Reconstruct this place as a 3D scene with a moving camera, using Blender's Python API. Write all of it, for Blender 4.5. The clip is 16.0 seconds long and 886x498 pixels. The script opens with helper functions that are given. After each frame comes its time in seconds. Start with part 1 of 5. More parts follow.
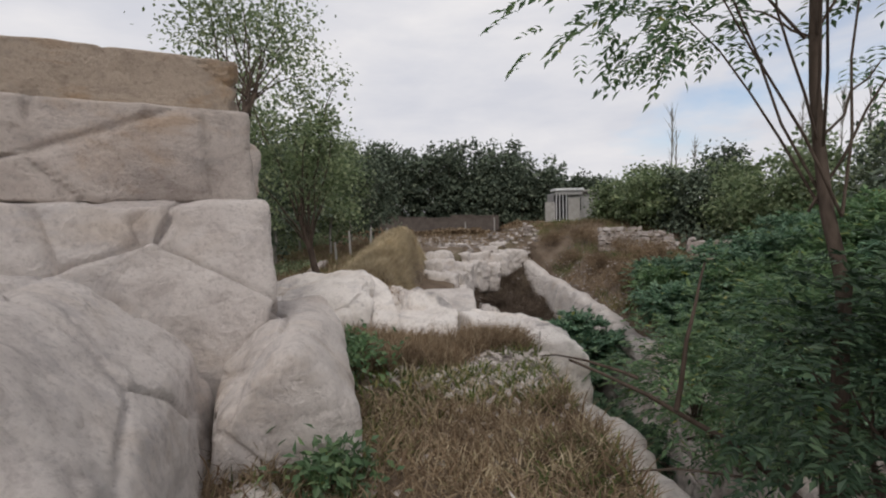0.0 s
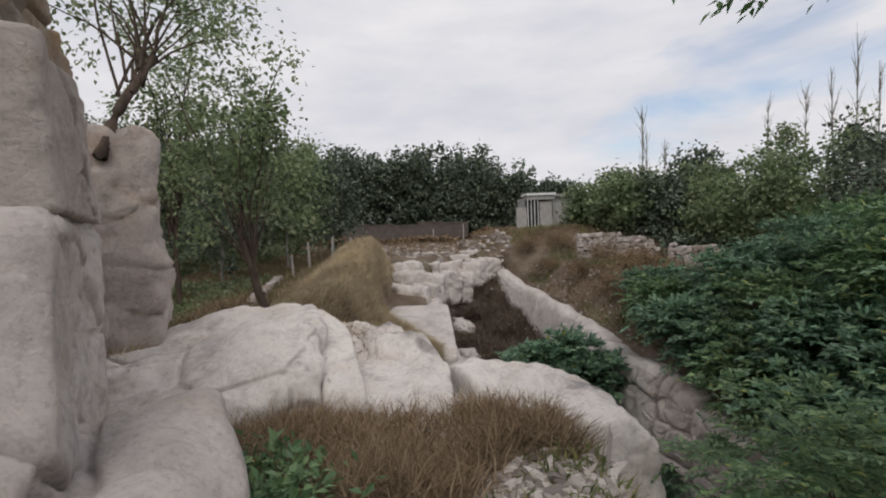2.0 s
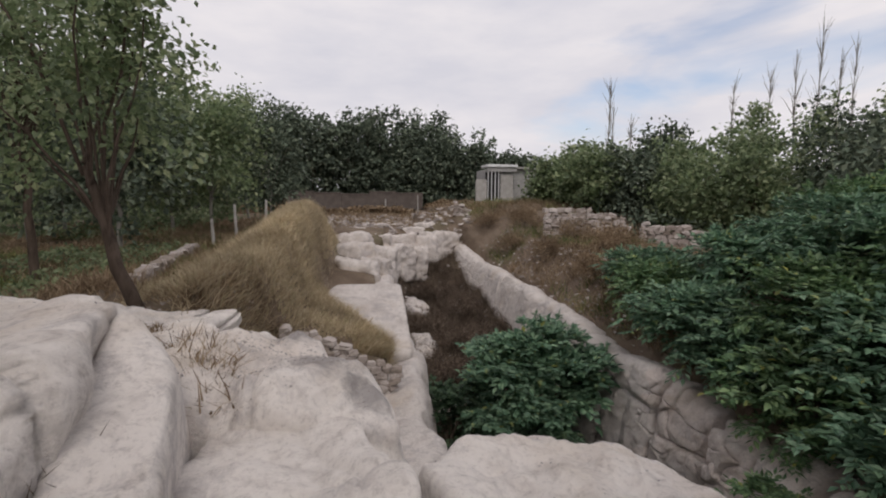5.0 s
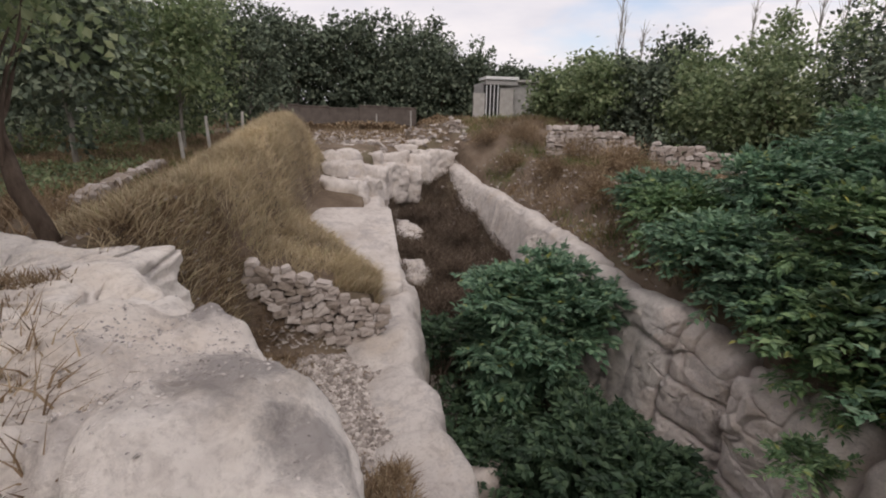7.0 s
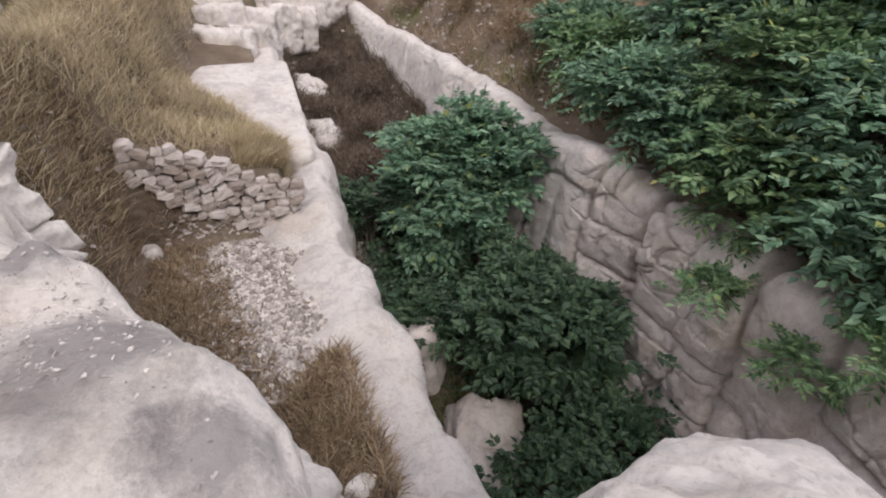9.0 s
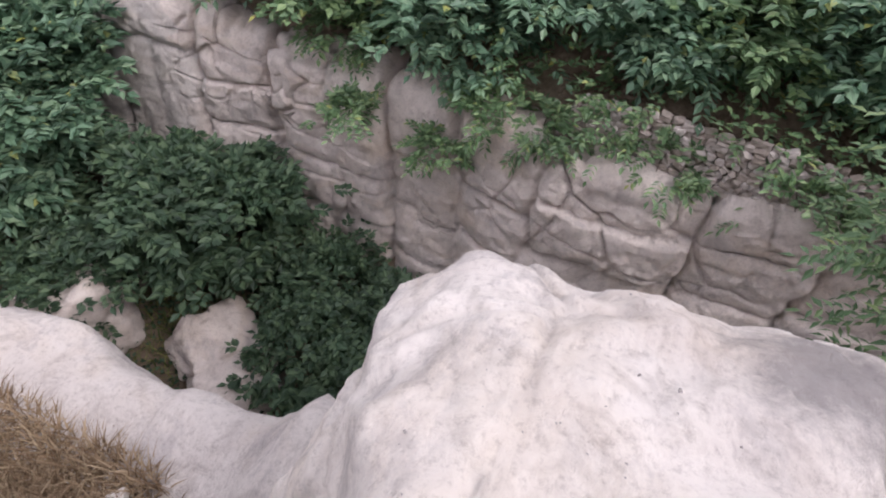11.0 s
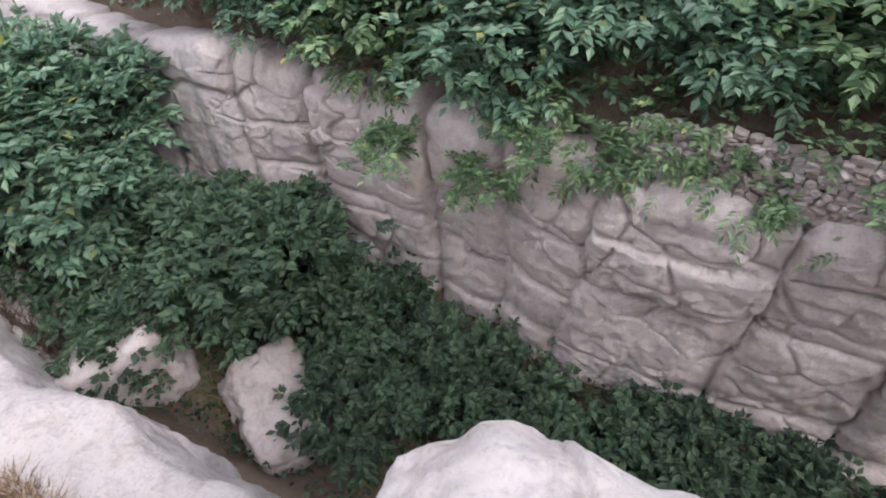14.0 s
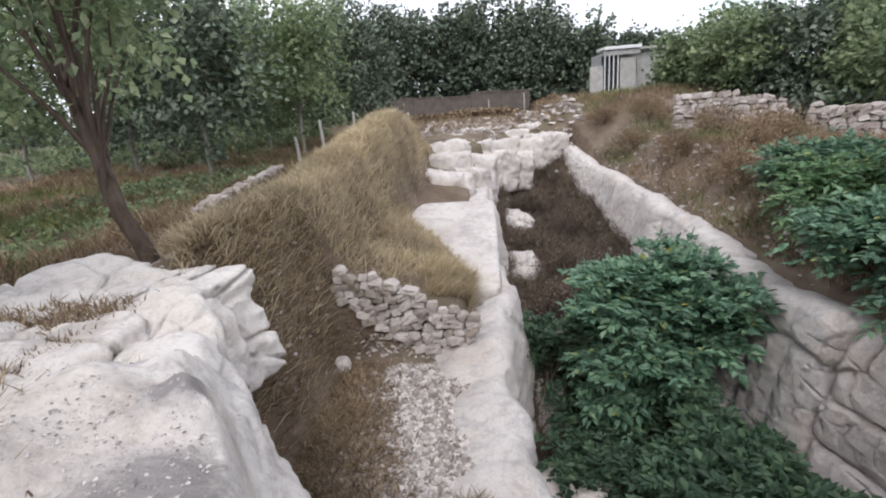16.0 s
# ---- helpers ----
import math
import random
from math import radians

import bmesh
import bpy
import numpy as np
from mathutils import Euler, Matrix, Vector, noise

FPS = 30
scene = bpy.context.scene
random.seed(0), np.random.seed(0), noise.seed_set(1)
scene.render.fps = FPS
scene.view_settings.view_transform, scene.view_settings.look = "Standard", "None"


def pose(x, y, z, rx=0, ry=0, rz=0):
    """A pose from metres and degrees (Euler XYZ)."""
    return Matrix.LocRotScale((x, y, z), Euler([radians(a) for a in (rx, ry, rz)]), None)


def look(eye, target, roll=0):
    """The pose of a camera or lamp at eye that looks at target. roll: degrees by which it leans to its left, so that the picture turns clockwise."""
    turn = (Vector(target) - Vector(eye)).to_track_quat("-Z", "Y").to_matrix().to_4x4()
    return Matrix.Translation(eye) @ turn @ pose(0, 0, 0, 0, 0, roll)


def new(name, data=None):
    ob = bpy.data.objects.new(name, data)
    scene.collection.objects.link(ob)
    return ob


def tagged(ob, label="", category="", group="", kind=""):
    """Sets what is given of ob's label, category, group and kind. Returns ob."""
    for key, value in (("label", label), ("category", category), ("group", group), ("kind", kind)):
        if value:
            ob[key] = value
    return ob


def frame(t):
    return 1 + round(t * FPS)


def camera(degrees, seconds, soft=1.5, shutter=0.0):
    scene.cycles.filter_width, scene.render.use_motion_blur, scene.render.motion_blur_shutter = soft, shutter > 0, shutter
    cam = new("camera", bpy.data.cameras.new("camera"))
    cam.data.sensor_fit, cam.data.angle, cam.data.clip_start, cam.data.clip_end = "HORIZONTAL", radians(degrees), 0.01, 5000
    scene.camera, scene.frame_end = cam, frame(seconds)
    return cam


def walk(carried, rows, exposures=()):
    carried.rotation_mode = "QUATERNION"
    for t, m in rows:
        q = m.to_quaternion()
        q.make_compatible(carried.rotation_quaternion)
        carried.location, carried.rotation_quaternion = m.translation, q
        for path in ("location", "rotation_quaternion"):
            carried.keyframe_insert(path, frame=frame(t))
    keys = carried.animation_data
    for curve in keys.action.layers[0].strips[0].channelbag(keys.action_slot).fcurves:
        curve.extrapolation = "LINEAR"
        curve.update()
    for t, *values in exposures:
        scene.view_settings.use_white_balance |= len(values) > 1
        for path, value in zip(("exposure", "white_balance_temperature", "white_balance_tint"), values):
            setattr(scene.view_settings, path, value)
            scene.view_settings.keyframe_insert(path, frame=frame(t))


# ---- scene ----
cam = camera(84.4, 16.0, soft=2.0)
PATH = [
    (0, (0.000, 0.000, 1.500), (-0.020, 1.996, 1.382), -1.35),
    (0.5, (0.049, 0.548, 1.538), (0.003, 2.544, 1.428), -1.56),
    (1, (-0.043, 1.102, 1.557), (-0.048, 3.100, 1.460), -1.88),
    (1.5, (-0.086, 1.685, 1.580), (-0.014, 3.682, 1.502), -1.85),
    (2, (-0.202, 2.263, 1.587), (-0.081, 4.257, 1.491), -2.16),
    (2.5, (-0.218, 2.883, 1.547), (-0.055, 4.873, 1.421), -2.36),
    (3, (-0.185, 3.491, 1.504), (0.119, 5.462, 1.351), -1.03),
    (3.5, (-0.168, 3.993, 1.495), (0.194, 5.954, 1.336), -0.45),
    (4, (-0.133, 4.484, 1.425), (0.176, 6.454, 1.266), -0.09),
    (6.5, (0.036, 6.557, 1.126), (0.370, 8.484, 0.711), 1.08),
    (7, (0.118, 6.856, 1.129), (0.454, 8.757, 0.606), 1.01),
    (7.5, (0.165, 7.119, 1.168), (0.391, 9.009, 0.554), -0.04),
    (8, (0.153, 7.249, 1.166), (0.300, 9.117, 0.466), -0.29),
    (8.5, (0.095, 7.377, 1.163), (0.297, 9.192, 0.348), -0.68),
    (9, (0.189, 7.458, 1.068), (0.780, 9.043, 0.002), -0.46),
    (9.5, (0.264, 7.571, 1.043), (1.279, 8.753, -0.211), 2.21),
    (10, (0.278, 7.657, 1.180), (1.528, 8.428, -0.177), 4.17),
    (12.5, (1.018, 7.668, 0.974), (2.179, 8.084, -0.600), 3.26),
    (13, (1.182, 7.697, 0.992), (2.325, 8.141, -0.588), 1.49),
    (13.5, (1.257, 7.710, 0.997), (2.388, 8.172, -0.586), -0.21),
    (14, (1.184, 7.784, 1.076), (2.301, 8.478, -0.431), -5.95),
    (14.5, (1.060, 7.620, 1.060), (2.031, 8.920, -0.109), -9.46),
    (15, (0.865, 7.608, 1.097), (1.474, 9.301, 0.224), -8.57),
    (15.5, (0.817, 7.508, 1.146), (1.066, 9.369, 0.458), -6.88),
    (16, (0.674, 7.497, 1.224), (0.513, 9.408, 0.656), -4.65),
]
walk(cam, [(t, look(eye, target, roll)) for t, eye, target, roll in PATH],
     [(0, -0.03, 6500, 10), (4, -0.03, 6500, 12), (6.5, -0.03, 6750, 15), (7, 0.19, 6750, 15), (8, 0.65, 6600, 15), (8.5, 0.80, 6500, 13), (9, 0.9, 6400, 14),
      (9.5, 1.0, 6400, 14), (10, 1.22, 6350, 17), (12.5, 1.27, 6250, 20), (13.5, 1.34, 6150, 18), (14, 1.43, 6050, 18), (14.5, 1.3, 6100, 12), (15, 1.47, 6200, 11), (15.5, 1.43, 6150, 11), (16, 0.92, 6050, 10)])

# ---------------------------------------------------------------- sky and light
world = bpy.data.worlds.new("overcast_sky")
scene.world = world
world.use_nodes = True
wt = world.node_tree
wt.nodes.clear()


def wnode(kind, **kw):
    n = wt.nodes.new(kind)
    for k, v in kw.items():
        n.inputs[k].default_value = v
    return n


SUN_ELEV, SUN_AZ = 48.0, 182.0
sky = wt.nodes.new("ShaderNodeTexSky")
sky.sky_type = "NISHITA"
sky.sun_disc = False
sky.sun_elevation = radians(SUN_ELEV)
sky.sun_rotation = radians(SUN_AZ)
sky.altitude, sky.air_density, sky.dust_density, sky.ozone_density = 60, 1.0, 2.0, 1.0
blue = wt.nodes.new("ShaderNodeMix")
blue.data_type, blue.blend_type = "RGBA", "MULTIPLY"
blue.inputs["Factor"].default_value = 1.0
blue.inputs["B"].default_value = (0.15, 0.15, 0.15, 1)
wt.links.new(sky.outputs[0], blue.inputs["A"])
tc = wt.nodes.new("ShaderNodeTexCoord")
mp = wt.nodes.new("ShaderNodeMapping")
mp.inputs["Scale"].default_value = (1.3, 1.3, 4.2)
mp.inputs["Location"].default_value = (0.35, 0.1, 0.2)
wt.links.new(tc.outputs["Generated"], mp.inputs["Vector"])
cl = wnode("ShaderNodeTexNoise", Scale=1.5, Detail=6.0, Roughness=0.52, Distortion=0.3)
wt.links.new(mp.outputs[0], cl.inputs["Vector"])
cr = wt.nodes.new("ShaderNodeValToRGB")
cr.color_ramp.elements[0].position, cr.color_ramp.elements[1].position = 0.22, 0.40
wt.links.new(cl.outputs["Fac"], cr.inputs["Fac"])
cl2 = wnode("ShaderNodeTexNoise", Scale=2.6, Detail=5.0, Roughness=0.55)
wt.links.new(mp.outputs[0], cl2.inputs["Vector"])
tone = wt.nodes.new("ShaderNodeValToRGB")
tone.color_ramp.elements[0].position, tone.color_ramp.elements[1].position = 0.33, 0.70
tone.color_ramp.elements[0].color = (0.67, 0.68, 0.74, 1)
tone.color_ramp.elements[1].color = (0.86, 0.84, 0.85, 1)
wt.links.new(cl2.outputs["Fac"], tone.inputs["Fac"])
mix = wt.nodes.new("ShaderNodeMix")
mix.data_type = "RGBA"
wt.links.new(cr.outputs["Color"], mix.inputs["Factor"])
wt.links.new(blue.outputs["Result"], mix.inputs["A"])
wt.links.new(tone.outputs["Color"], mix.inputs["B"])
bg = wnode("ShaderNodeBackground", Strength=1.0)
wt.links.new(mix.outputs["Result"], bg.inputs["Color"])
wo = wt.nodes.new("ShaderNodeOutputWorld")
wt.links.new(bg.outputs[0], wo.inputs[0])

sun = new("sun", bpy.data.lights.new("sun", "SUN"))
sun.data.energy = 1.1
sun.data.angle = radians(25)
sun.data.color = (1.0, 0.95, 0.88)
sun.rotation_euler = Euler((radians(90 - SUN_ELEV), 0, radians(180 - SUN_AZ)))

# ---------------------------------------------------------------- noise on arrays
rng = np.random.default_rng(7)
TAB = np.random.default_rng(11).random(65536)


def lattice(ix, iy, iz):
    h = (ix.astype(np.int64) * 73856093) ^ (iy.astype(np.int64) * 19349663) ^ (iz.astype(np.int64) * 83492791)
    h = (h ^ (h >> 13)) * 1274126177
    return TAB[(h ^ (h >> 16)) & 65535]


def vnoise(p):
    """Value noise from -1 to 1 at an (n, 3) array of points."""
    i = np.floor(p)
    f = p - i
    f = f * f * (3 - 2 * f)
    i = i.astype(np.int64)
    out = 0
    for dx in (0, 1):
        for dy in (0, 1):
            for dz in (0, 1):
                w = (f[:, 0] if dx else 1 - f[:, 0]) * (f[:, 1] if dy else 1 - f[:, 1]) * (f[:, 2] if dz else 1 - f[:, 2])
                out = out + w * lattice(i[:, 0] + dx, i[:, 1] + dy, i[:, 2] + dz)
    return out * 2 - 1


def fbm(p, octaves=4, gain=0.5):
    out, amp = 0, 1.0
    for k in range(octaves):
        out = out + amp * vnoise(p * 2.0**k + 17.3 * k)
        amp *= gain
    return out


def cells(p):
    """Distances to the nearest and second nearest cell centre, a random number of the nearest cell, and the way from its centre."""
    i = np.floor(p).astype(np.int64)
    f1, f2, idv, rel = np.full(len(p), 9.0), np.full(len(p), 9.0), np.zeros(len(p)), np.zeros((len(p), 3))
    for dx in (-1, 0, 1):
        for dy in (-1, 0, 1):
            for dz in (-1, 0, 1):
                c = i + np.array([dx, dy, dz])
                r = [lattice(c[:, 0] + 31 * k, c[:, 1] - 57 * k, c[:, 2] + 13 * k) for k in (1, 2, 3)]
                v = p - np.stack([c[:, k] + 0.15 + 0.7 * r[k] for k in range(3)], 1)
                d = np.sqrt((v * v).sum(1))
                near = d < f1
                f2 = np.where(near, f1, np.minimum(f2, d))
                idv = np.where(near, r[0] * 0.5 + r[1] * 0.5, idv)
                rel = np.where(near[:, None], v, rel)
                f1 = np.where(near, d, f1)
    return f1, f2, idv, rel


def sm(a, b, v):
    t = np.clip((np.asarray(v, float) - a) / (b - a), 0, 1)
    return t * t * (3 - 2 * t)


# ---------------------------------------------------------------- materials
def material(name, rough=0.9, spec=0.3):
    m = bpy.data.materials.new(name)
    m.use_nodes = True
    b = m.node_tree.nodes["Principled BSDF"]
    b.inputs["Roughness"].default_value = rough
    b.inputs["Specular IOR Level"].default_value = spec
    return m, m.node_tree, b


def add(nt, kind, **kw):
    n = nt.nodes.new(kind)
    for k, v in kw.items():
        n.inputs[k].default_value = v
    return n


def ramp(nt, fac, stops):
    n = nt.nodes.new("ShaderNodeValToRGB")
    el = n.color_ramp.elements
    while len(el) < len(stops):
        el.new(0.5)
    for e, (p, c) in zip(el, stops):
        e.position, e.color = p, (*c, 1) if len(c) == 3 else c
    nt.links.new(fac, n.inputs["Fac"])
    return n.outputs["Color"]


def mixed(nt, fac, a, b, blend="MIX"):
    n = nt.nodes.new("ShaderNodeMix")
    n.data_type, n.blend_type = "RGBA", blend
    for key, v in (("Factor", fac), ("A", a), ("B", b)):
        if isinstance(v, bpy.types.NodeSocket):
            nt.links.new(v, n.inputs[key])
        elif key == "Factor":
            n.inputs[key].default_value = v
        else:
            n.inputs[key].default_value = (*v, 1)
    return n.outputs["Result"]


def noise_of(nt, scale, detail=5.0, rough=0.55, stretch=(1, 1, 1), distort=0.0):
    g = nt.nodes.new("ShaderNodeNewGeometry")
    mpn = add(nt, "ShaderNodeMapping")
    mpn.inputs["Scale"].default_value = stretch
    nt.links.new(g.outputs["Position"], mpn.inputs["Vector"])
    n = add(nt, "ShaderNodeTexNoise", Scale=scale, Detail=detail, Roughness=rough, Distortion=distort)
    nt.links.new(mpn.outputs[0], n.inputs["Vector"])
    return n.outputs["Fac"]


def bumped(nt, bsdf, height, strength, distance):
    b = add(nt, "ShaderNodeBump", Strength=strength, Distance=distance)
    nt.links.new(height, b.inputs["Height"])
    nt.links.new(b.outputs[0], bsdf.inputs["Normal"])
    return b


def limestone(name, pale, dull, ochre, grey, stain=0.5, lichen=0.6, spots=()):
    m, nt, b = material(name, 0.92, 0.25)
    big = noise_of(nt, 0.9, 6, 0.6)
    col = ramp(nt, big, [(0.30, dull), (0.50, pale), (0.75, tuple(min(1, v * 1.06) for v in pale))])
    mid = ramp(nt, noise_of(nt, 4.5, 8, 0.7, (1, 1, 1), 0.8), [(0.32, (0.52, 0.49, 0.48)), (0.50, (1, 1, 1))])
    col = mixed(nt, 0.55, col, mid, "MULTIPLY")
    och = ramp(nt, noise_of(nt, 0.75, 7, 0.62, (1, 1, 2.2), 0.6), [(0.52, (0, 0, 0)), (0.68, (1, 1, 1))])
    col = mixed(nt, mixed(nt, 1.0, och, (stain, stain, stain), "MULTIPLY"), col, ochre)
    gr = ramp(nt, noise_of(nt, 1.3, 10, 0.74, (1, 1, 1), 0.3), [(0.53, (0, 0, 0)), (0.61, (1, 1, 1))])
    col = mixed(nt, mixed(nt, 1.0, gr, (lichen, lichen, lichen), "MULTIPLY"), col, grey)
    fine = noise_of(nt, 30, 8, 0.75)
    col = mixed(nt, 0.5, col, ramp(nt, fine, [(0.30, (0.42, 0.39, 0.38)), (0.48, (1.0, 1.0, 1.0)), (0.7, (1.1, 1.1, 1.1))]), "MULTIPLY")
    for x, y, z, rad in spots:
        g = nt.nodes.new("ShaderNodeNewGeometry")
        dist = nt.nodes.new("ShaderNodeVectorMath")
        dist.operation = "DISTANCE"
        dist.inputs[1].default_value = (x, y, z)
        nt.links.new(g.outputs["Position"], dist.inputs[0])
        wob = add(nt, "ShaderNodeMath")
        wob.operation = "MULTIPLY_ADD"
        wob.inputs[1].default_value = 1.7 * rad
        nt.links.new(noise_of(nt, 7, 10, 0.8), wob.inputs[0])
        nt.links.new(dist.outputs["Value"], wob.inputs[2])
        mask = ramp(nt, wob.outputs[0], [(rad * 1.3, (0.72, 0.72, 0.72)), (rad * 1.9, (0, 0, 0))])
        col = mixed(nt, mask, col, tuple(0.62 * v for v in grey))
    nt.links.new(col, b.inputs["Base Color"])
    hb = add(nt, "ShaderNodeMath")
    hb.operation = "ADD"
    nt.links.new(noise_of(nt, 5, 10, 0.7), hb.inputs[0])
    nt.links.new(fine, hb.inputs[1])
    bumped(nt, b, hb.outputs[0], 0.8, 0.05)
    return m


ROCK = limestone("limestone_pale", (0.85, 0.79, 0.74), (0.74, 0.67, 0.625), (0.62, 0.50, 0.38), (0.36, 0.33, 0.33), 0.35, 0.42, [(-0.36, 8.58, 0.2, 0.36), (-0.05, 8.3, 0.1, 0.18), (-0.62, 9.2, 0.25, 0.22), (1.45, 6.9, -0.1, 0.3)])
CLIFF = limestone("limestone_weathered", (0.58, 0.51, 0.465), (0.43, 0.37, 0.335), (0.46, 0.31, 0.19), (0.32, 0.29, 0.28), 0.55, 0.5)
CLIFFLOW = limestone("limestone_cliff_foot", (0.70, 0.635, 0.595), (0.57, 0.505, 0.47), (0.55, 0.42, 0.30), (0.40, 0.37, 0.37), 0.35, 0.4)
OCHRE = limestone("limestone_ochre_crust", (0.47, 0.385, 0.31), (0.36, 0.285, 0.22), (0.40, 0.25, 0.13), (0.28, 0.25, 0.23), 0.9, 0.5)
PITROCK = limestone("limestone_pit_wall", (0.68, 0.605, 0.56), (0.52, 0.455, 0.415), (0.52, 0.41, 0.31), (0.36, 0.33, 0.32), 0.5, 0.45)
LEDGE = limestone("limestone_ledge", (0.63, 0.58, 0.545), (0.50, 0.45, 0.42), (0.55, 0.45, 0.35), (0.36, 0.33, 0.33), 0.35, 0.5)


def soil_material():
    m, nt, b = material("dry_soil", 0.97, 0.15)
    col = ramp(nt, noise_of(nt, 0.6, 7, 0.65), [(0.3, (0.11, 0.08, 0.058)), (0.5, (0.18, 0.135, 0.10)), (0.72, (0.27, 0.215, 0.165))])
    grn = ramp(nt, noise_of(nt, 0.23, 5, 0.6), [(0.52, (0, 0, 0)), (0.66, (1, 1, 1))])
    col = mixed(nt, mixed(nt, 1.0, grn, (0.55, 0.55, 0.55), "MULTIPLY"), col, (0.075, 0.085, 0.035))
    col = mixed(nt, 0.5, col, ramp(nt, noise_of(nt, 19, 6, 0.7), [(0.3, (0.4, 0.4, 0.4)), (0.65, (1, 1, 1))]), "MULTIPLY")
    nt.links.new(col, b.inputs["Base Color"])
    bumped(nt, b, noise_of(nt, 14, 8, 0.7), 0.8, 0.05)
    return m


SOIL = soil_material()


def island_material(name, stops, rough=0.75, spec=0.25, patch=0.0, translucent=0.0):
    """Colour by island (leaf, blade, chip), with a slow drift over the place."""
    m, nt, b = material(name, rough, spec)
    g = nt.nodes.new("ShaderNodeNewGeometry")
    col = ramp(nt, g.outputs["Random Per Island"], stops)
    if patch:
        n = ramp(nt, noise_of(nt, patch, 4, 0.6), [(0.3, (0.62, 0.60, 0.58)), (0.7, (1.15, 1.12, 1.05))])
        col = mixed(nt, 1.0, col, n, "MULTIPLY")
    nt.links.new(col, b.inputs["Base Color"])
    if translucent:
        tr = nt.nodes.new("ShaderNodeBsdfTranslucent")
        nt.links.new(col, tr.inputs["Color"])
        ms = nt.nodes.new("ShaderNodeMixShader")
        ms.inputs[0].default_value = translucent
        nt.links.new(b.outputs[0], ms.inputs[1])
        nt.links.new(tr.outputs[0], ms.inputs[2])
        nt.links.new(ms.outputs[0], nt.nodes["Material Output"].inputs["Surface"])
    return m


STRAW = island_material("straw_grass", [(0.0, (0.36, 0.29, 0.19)), (0.5, (0.58, 0.49, 0.345)), (0.85, (0.74, 0.645, 0.49)), (1.0, (0.45, 0.43, 0.25))], 0.85, 0.15, 0.5, 0.4)
RUST = island_material("brown_dead_grass", [(0.0, (0.150, 0.106, 0.073)), (0.5, (0.300, 0.222, 0.152)), (1.0, (0.47, 0.385, 0.278))], 0.9, 0.1, 0.6, 0.3)
BRUSH = island_material("dark_dead_brush", [(0.0, (0.075, 0.055, 0.045)), (0.5, (0.145, 0.112, 0.092)), (1.0, (0.26, 0.215, 0.175))], 0.95, 0.1, 0.6, 0.2)
GREENGRASS = island_material("green_weeds", [(0.0, (0.078, 0.1105, 0.039)), (0.6, (0.1625, 0.2015, 0.078)), (1.0, (0.325, 0.299, 0.13))], 0.8, 0.2, 0.6, 0.25)
LEAF = island_material("leaf_blue_green", [(0.0, (0.072, 0.146, 0.096)), (0.5, (0.14, 0.26, 0.168)), (0.97, (0.26, 0.40, 0.26)), (1.0, (0.38, 0.41, 0.12))], 0.46, 0.45, 0.8, 0.36)
# Darker copy of the leaf green, with trench shade put into its colour.
LEAFSHADED = island_material("leaf_shaded_green", [(0.0, (0.028, 0.058, 0.034)), (0.5, (0.056, 0.105, 0.062)), (1.0, (0.105, 0.168, 0.092))], 0.55, 0.35, 0.8, 0.3)
LEAFY = island_material("leaf_fresh_green", [(0.0, (0.075, 0.145, 0.062)), (0.5, (0.145, 0.258, 0.135)), (0.975, (0.26, 0.38, 0.18)), (1.0, (0.46, 0.46, 0.12))], 0.46, 0.45, 0.8, 0.36)
POPLAR = island_material("leaf_poplar_green", [(0.0, (0.115, 0.165, 0.09)), (0.6, (0.235, 0.315, 0.17)), (1.0, (0.40, 0.46, 0.28))], 0.45, 0.45, 0.6, 0.5)
# Far tree leaves; distance haze is mixed into the olive as lighter grey-green.
HAZYLEAF = island_material("leaf_hazy_olive", [(0.0, (0.072, 0.097, 0.076)), (0.6, (0.145, 0.187, 0.142)), (1.0, (0.235, 0.28, 0.208))], 0.8, 0.12, 0.25, 0.1)
FLAKES = island_material("limestone_flakes", [(0.0, (0.20, 0.18, 0.175)), (0.5, (0.36, 0.33, 0.315)), (1.0, (0.58, 0.53, 0.50))], 0.95, 0.2)
CHIPS = island_material("stone_chips", [(0.0, (0.18, 0.155, 0.14)), (0.5, (0.35, 0.31, 0.285)), (1.0, (0.55, 0.50, 0.465))], 0.95, 0.2)


def stone_material():
    m, nt, b = material("dry_wall_stone", 0.93, 0.2)
    oi = nt.nodes.new("ShaderNodeObjectInfo")
    col = ramp(nt, oi.outputs["Random"], [(0.0, (0.27, 0.225, 0.19)), (0.5, (0.40, 0.35, 0.32)), (1.0, (0.52, 0.47, 0.44))])
    col = mixed(nt, 0.45, col, ramp(nt, noise_of(nt, 16, 7, 0.68), [(0.3, (0.42, 0.40, 0.38)), (0.62, (1, 1, 1))]), "MULTIPLY")
    nt.links.new(col, b.inputs["Base Color"])
    bumped(nt, b, noise_of(nt, 30, 7, 0.7), 0.6, 0.02)
    return m


STONE = stone_material()


def bark_material(name, a, c):
    m, nt, b = material(name, 0.95, 0.15)
    col = ramp(nt, noise_of(nt, 9, 6, 0.65, (1, 1, 0.25)), [(0.3, a), (0.65, c)])
    nt.links.new(col, b.inputs["Base Color"])
    bumped(nt, b, noise_of(nt, 22, 6, 0.7, (1, 1, 0.3)), 0.9, 0.02)
    return m


BARK = bark_material("bark_brown", (0.045, 0.032, 0.024), (0.13, 0.10, 0.08))
PALEBARK = bark_material("bark_pale_grey", (0.16, 0.15, 0.13), (0.34, 0.32, 0.29))


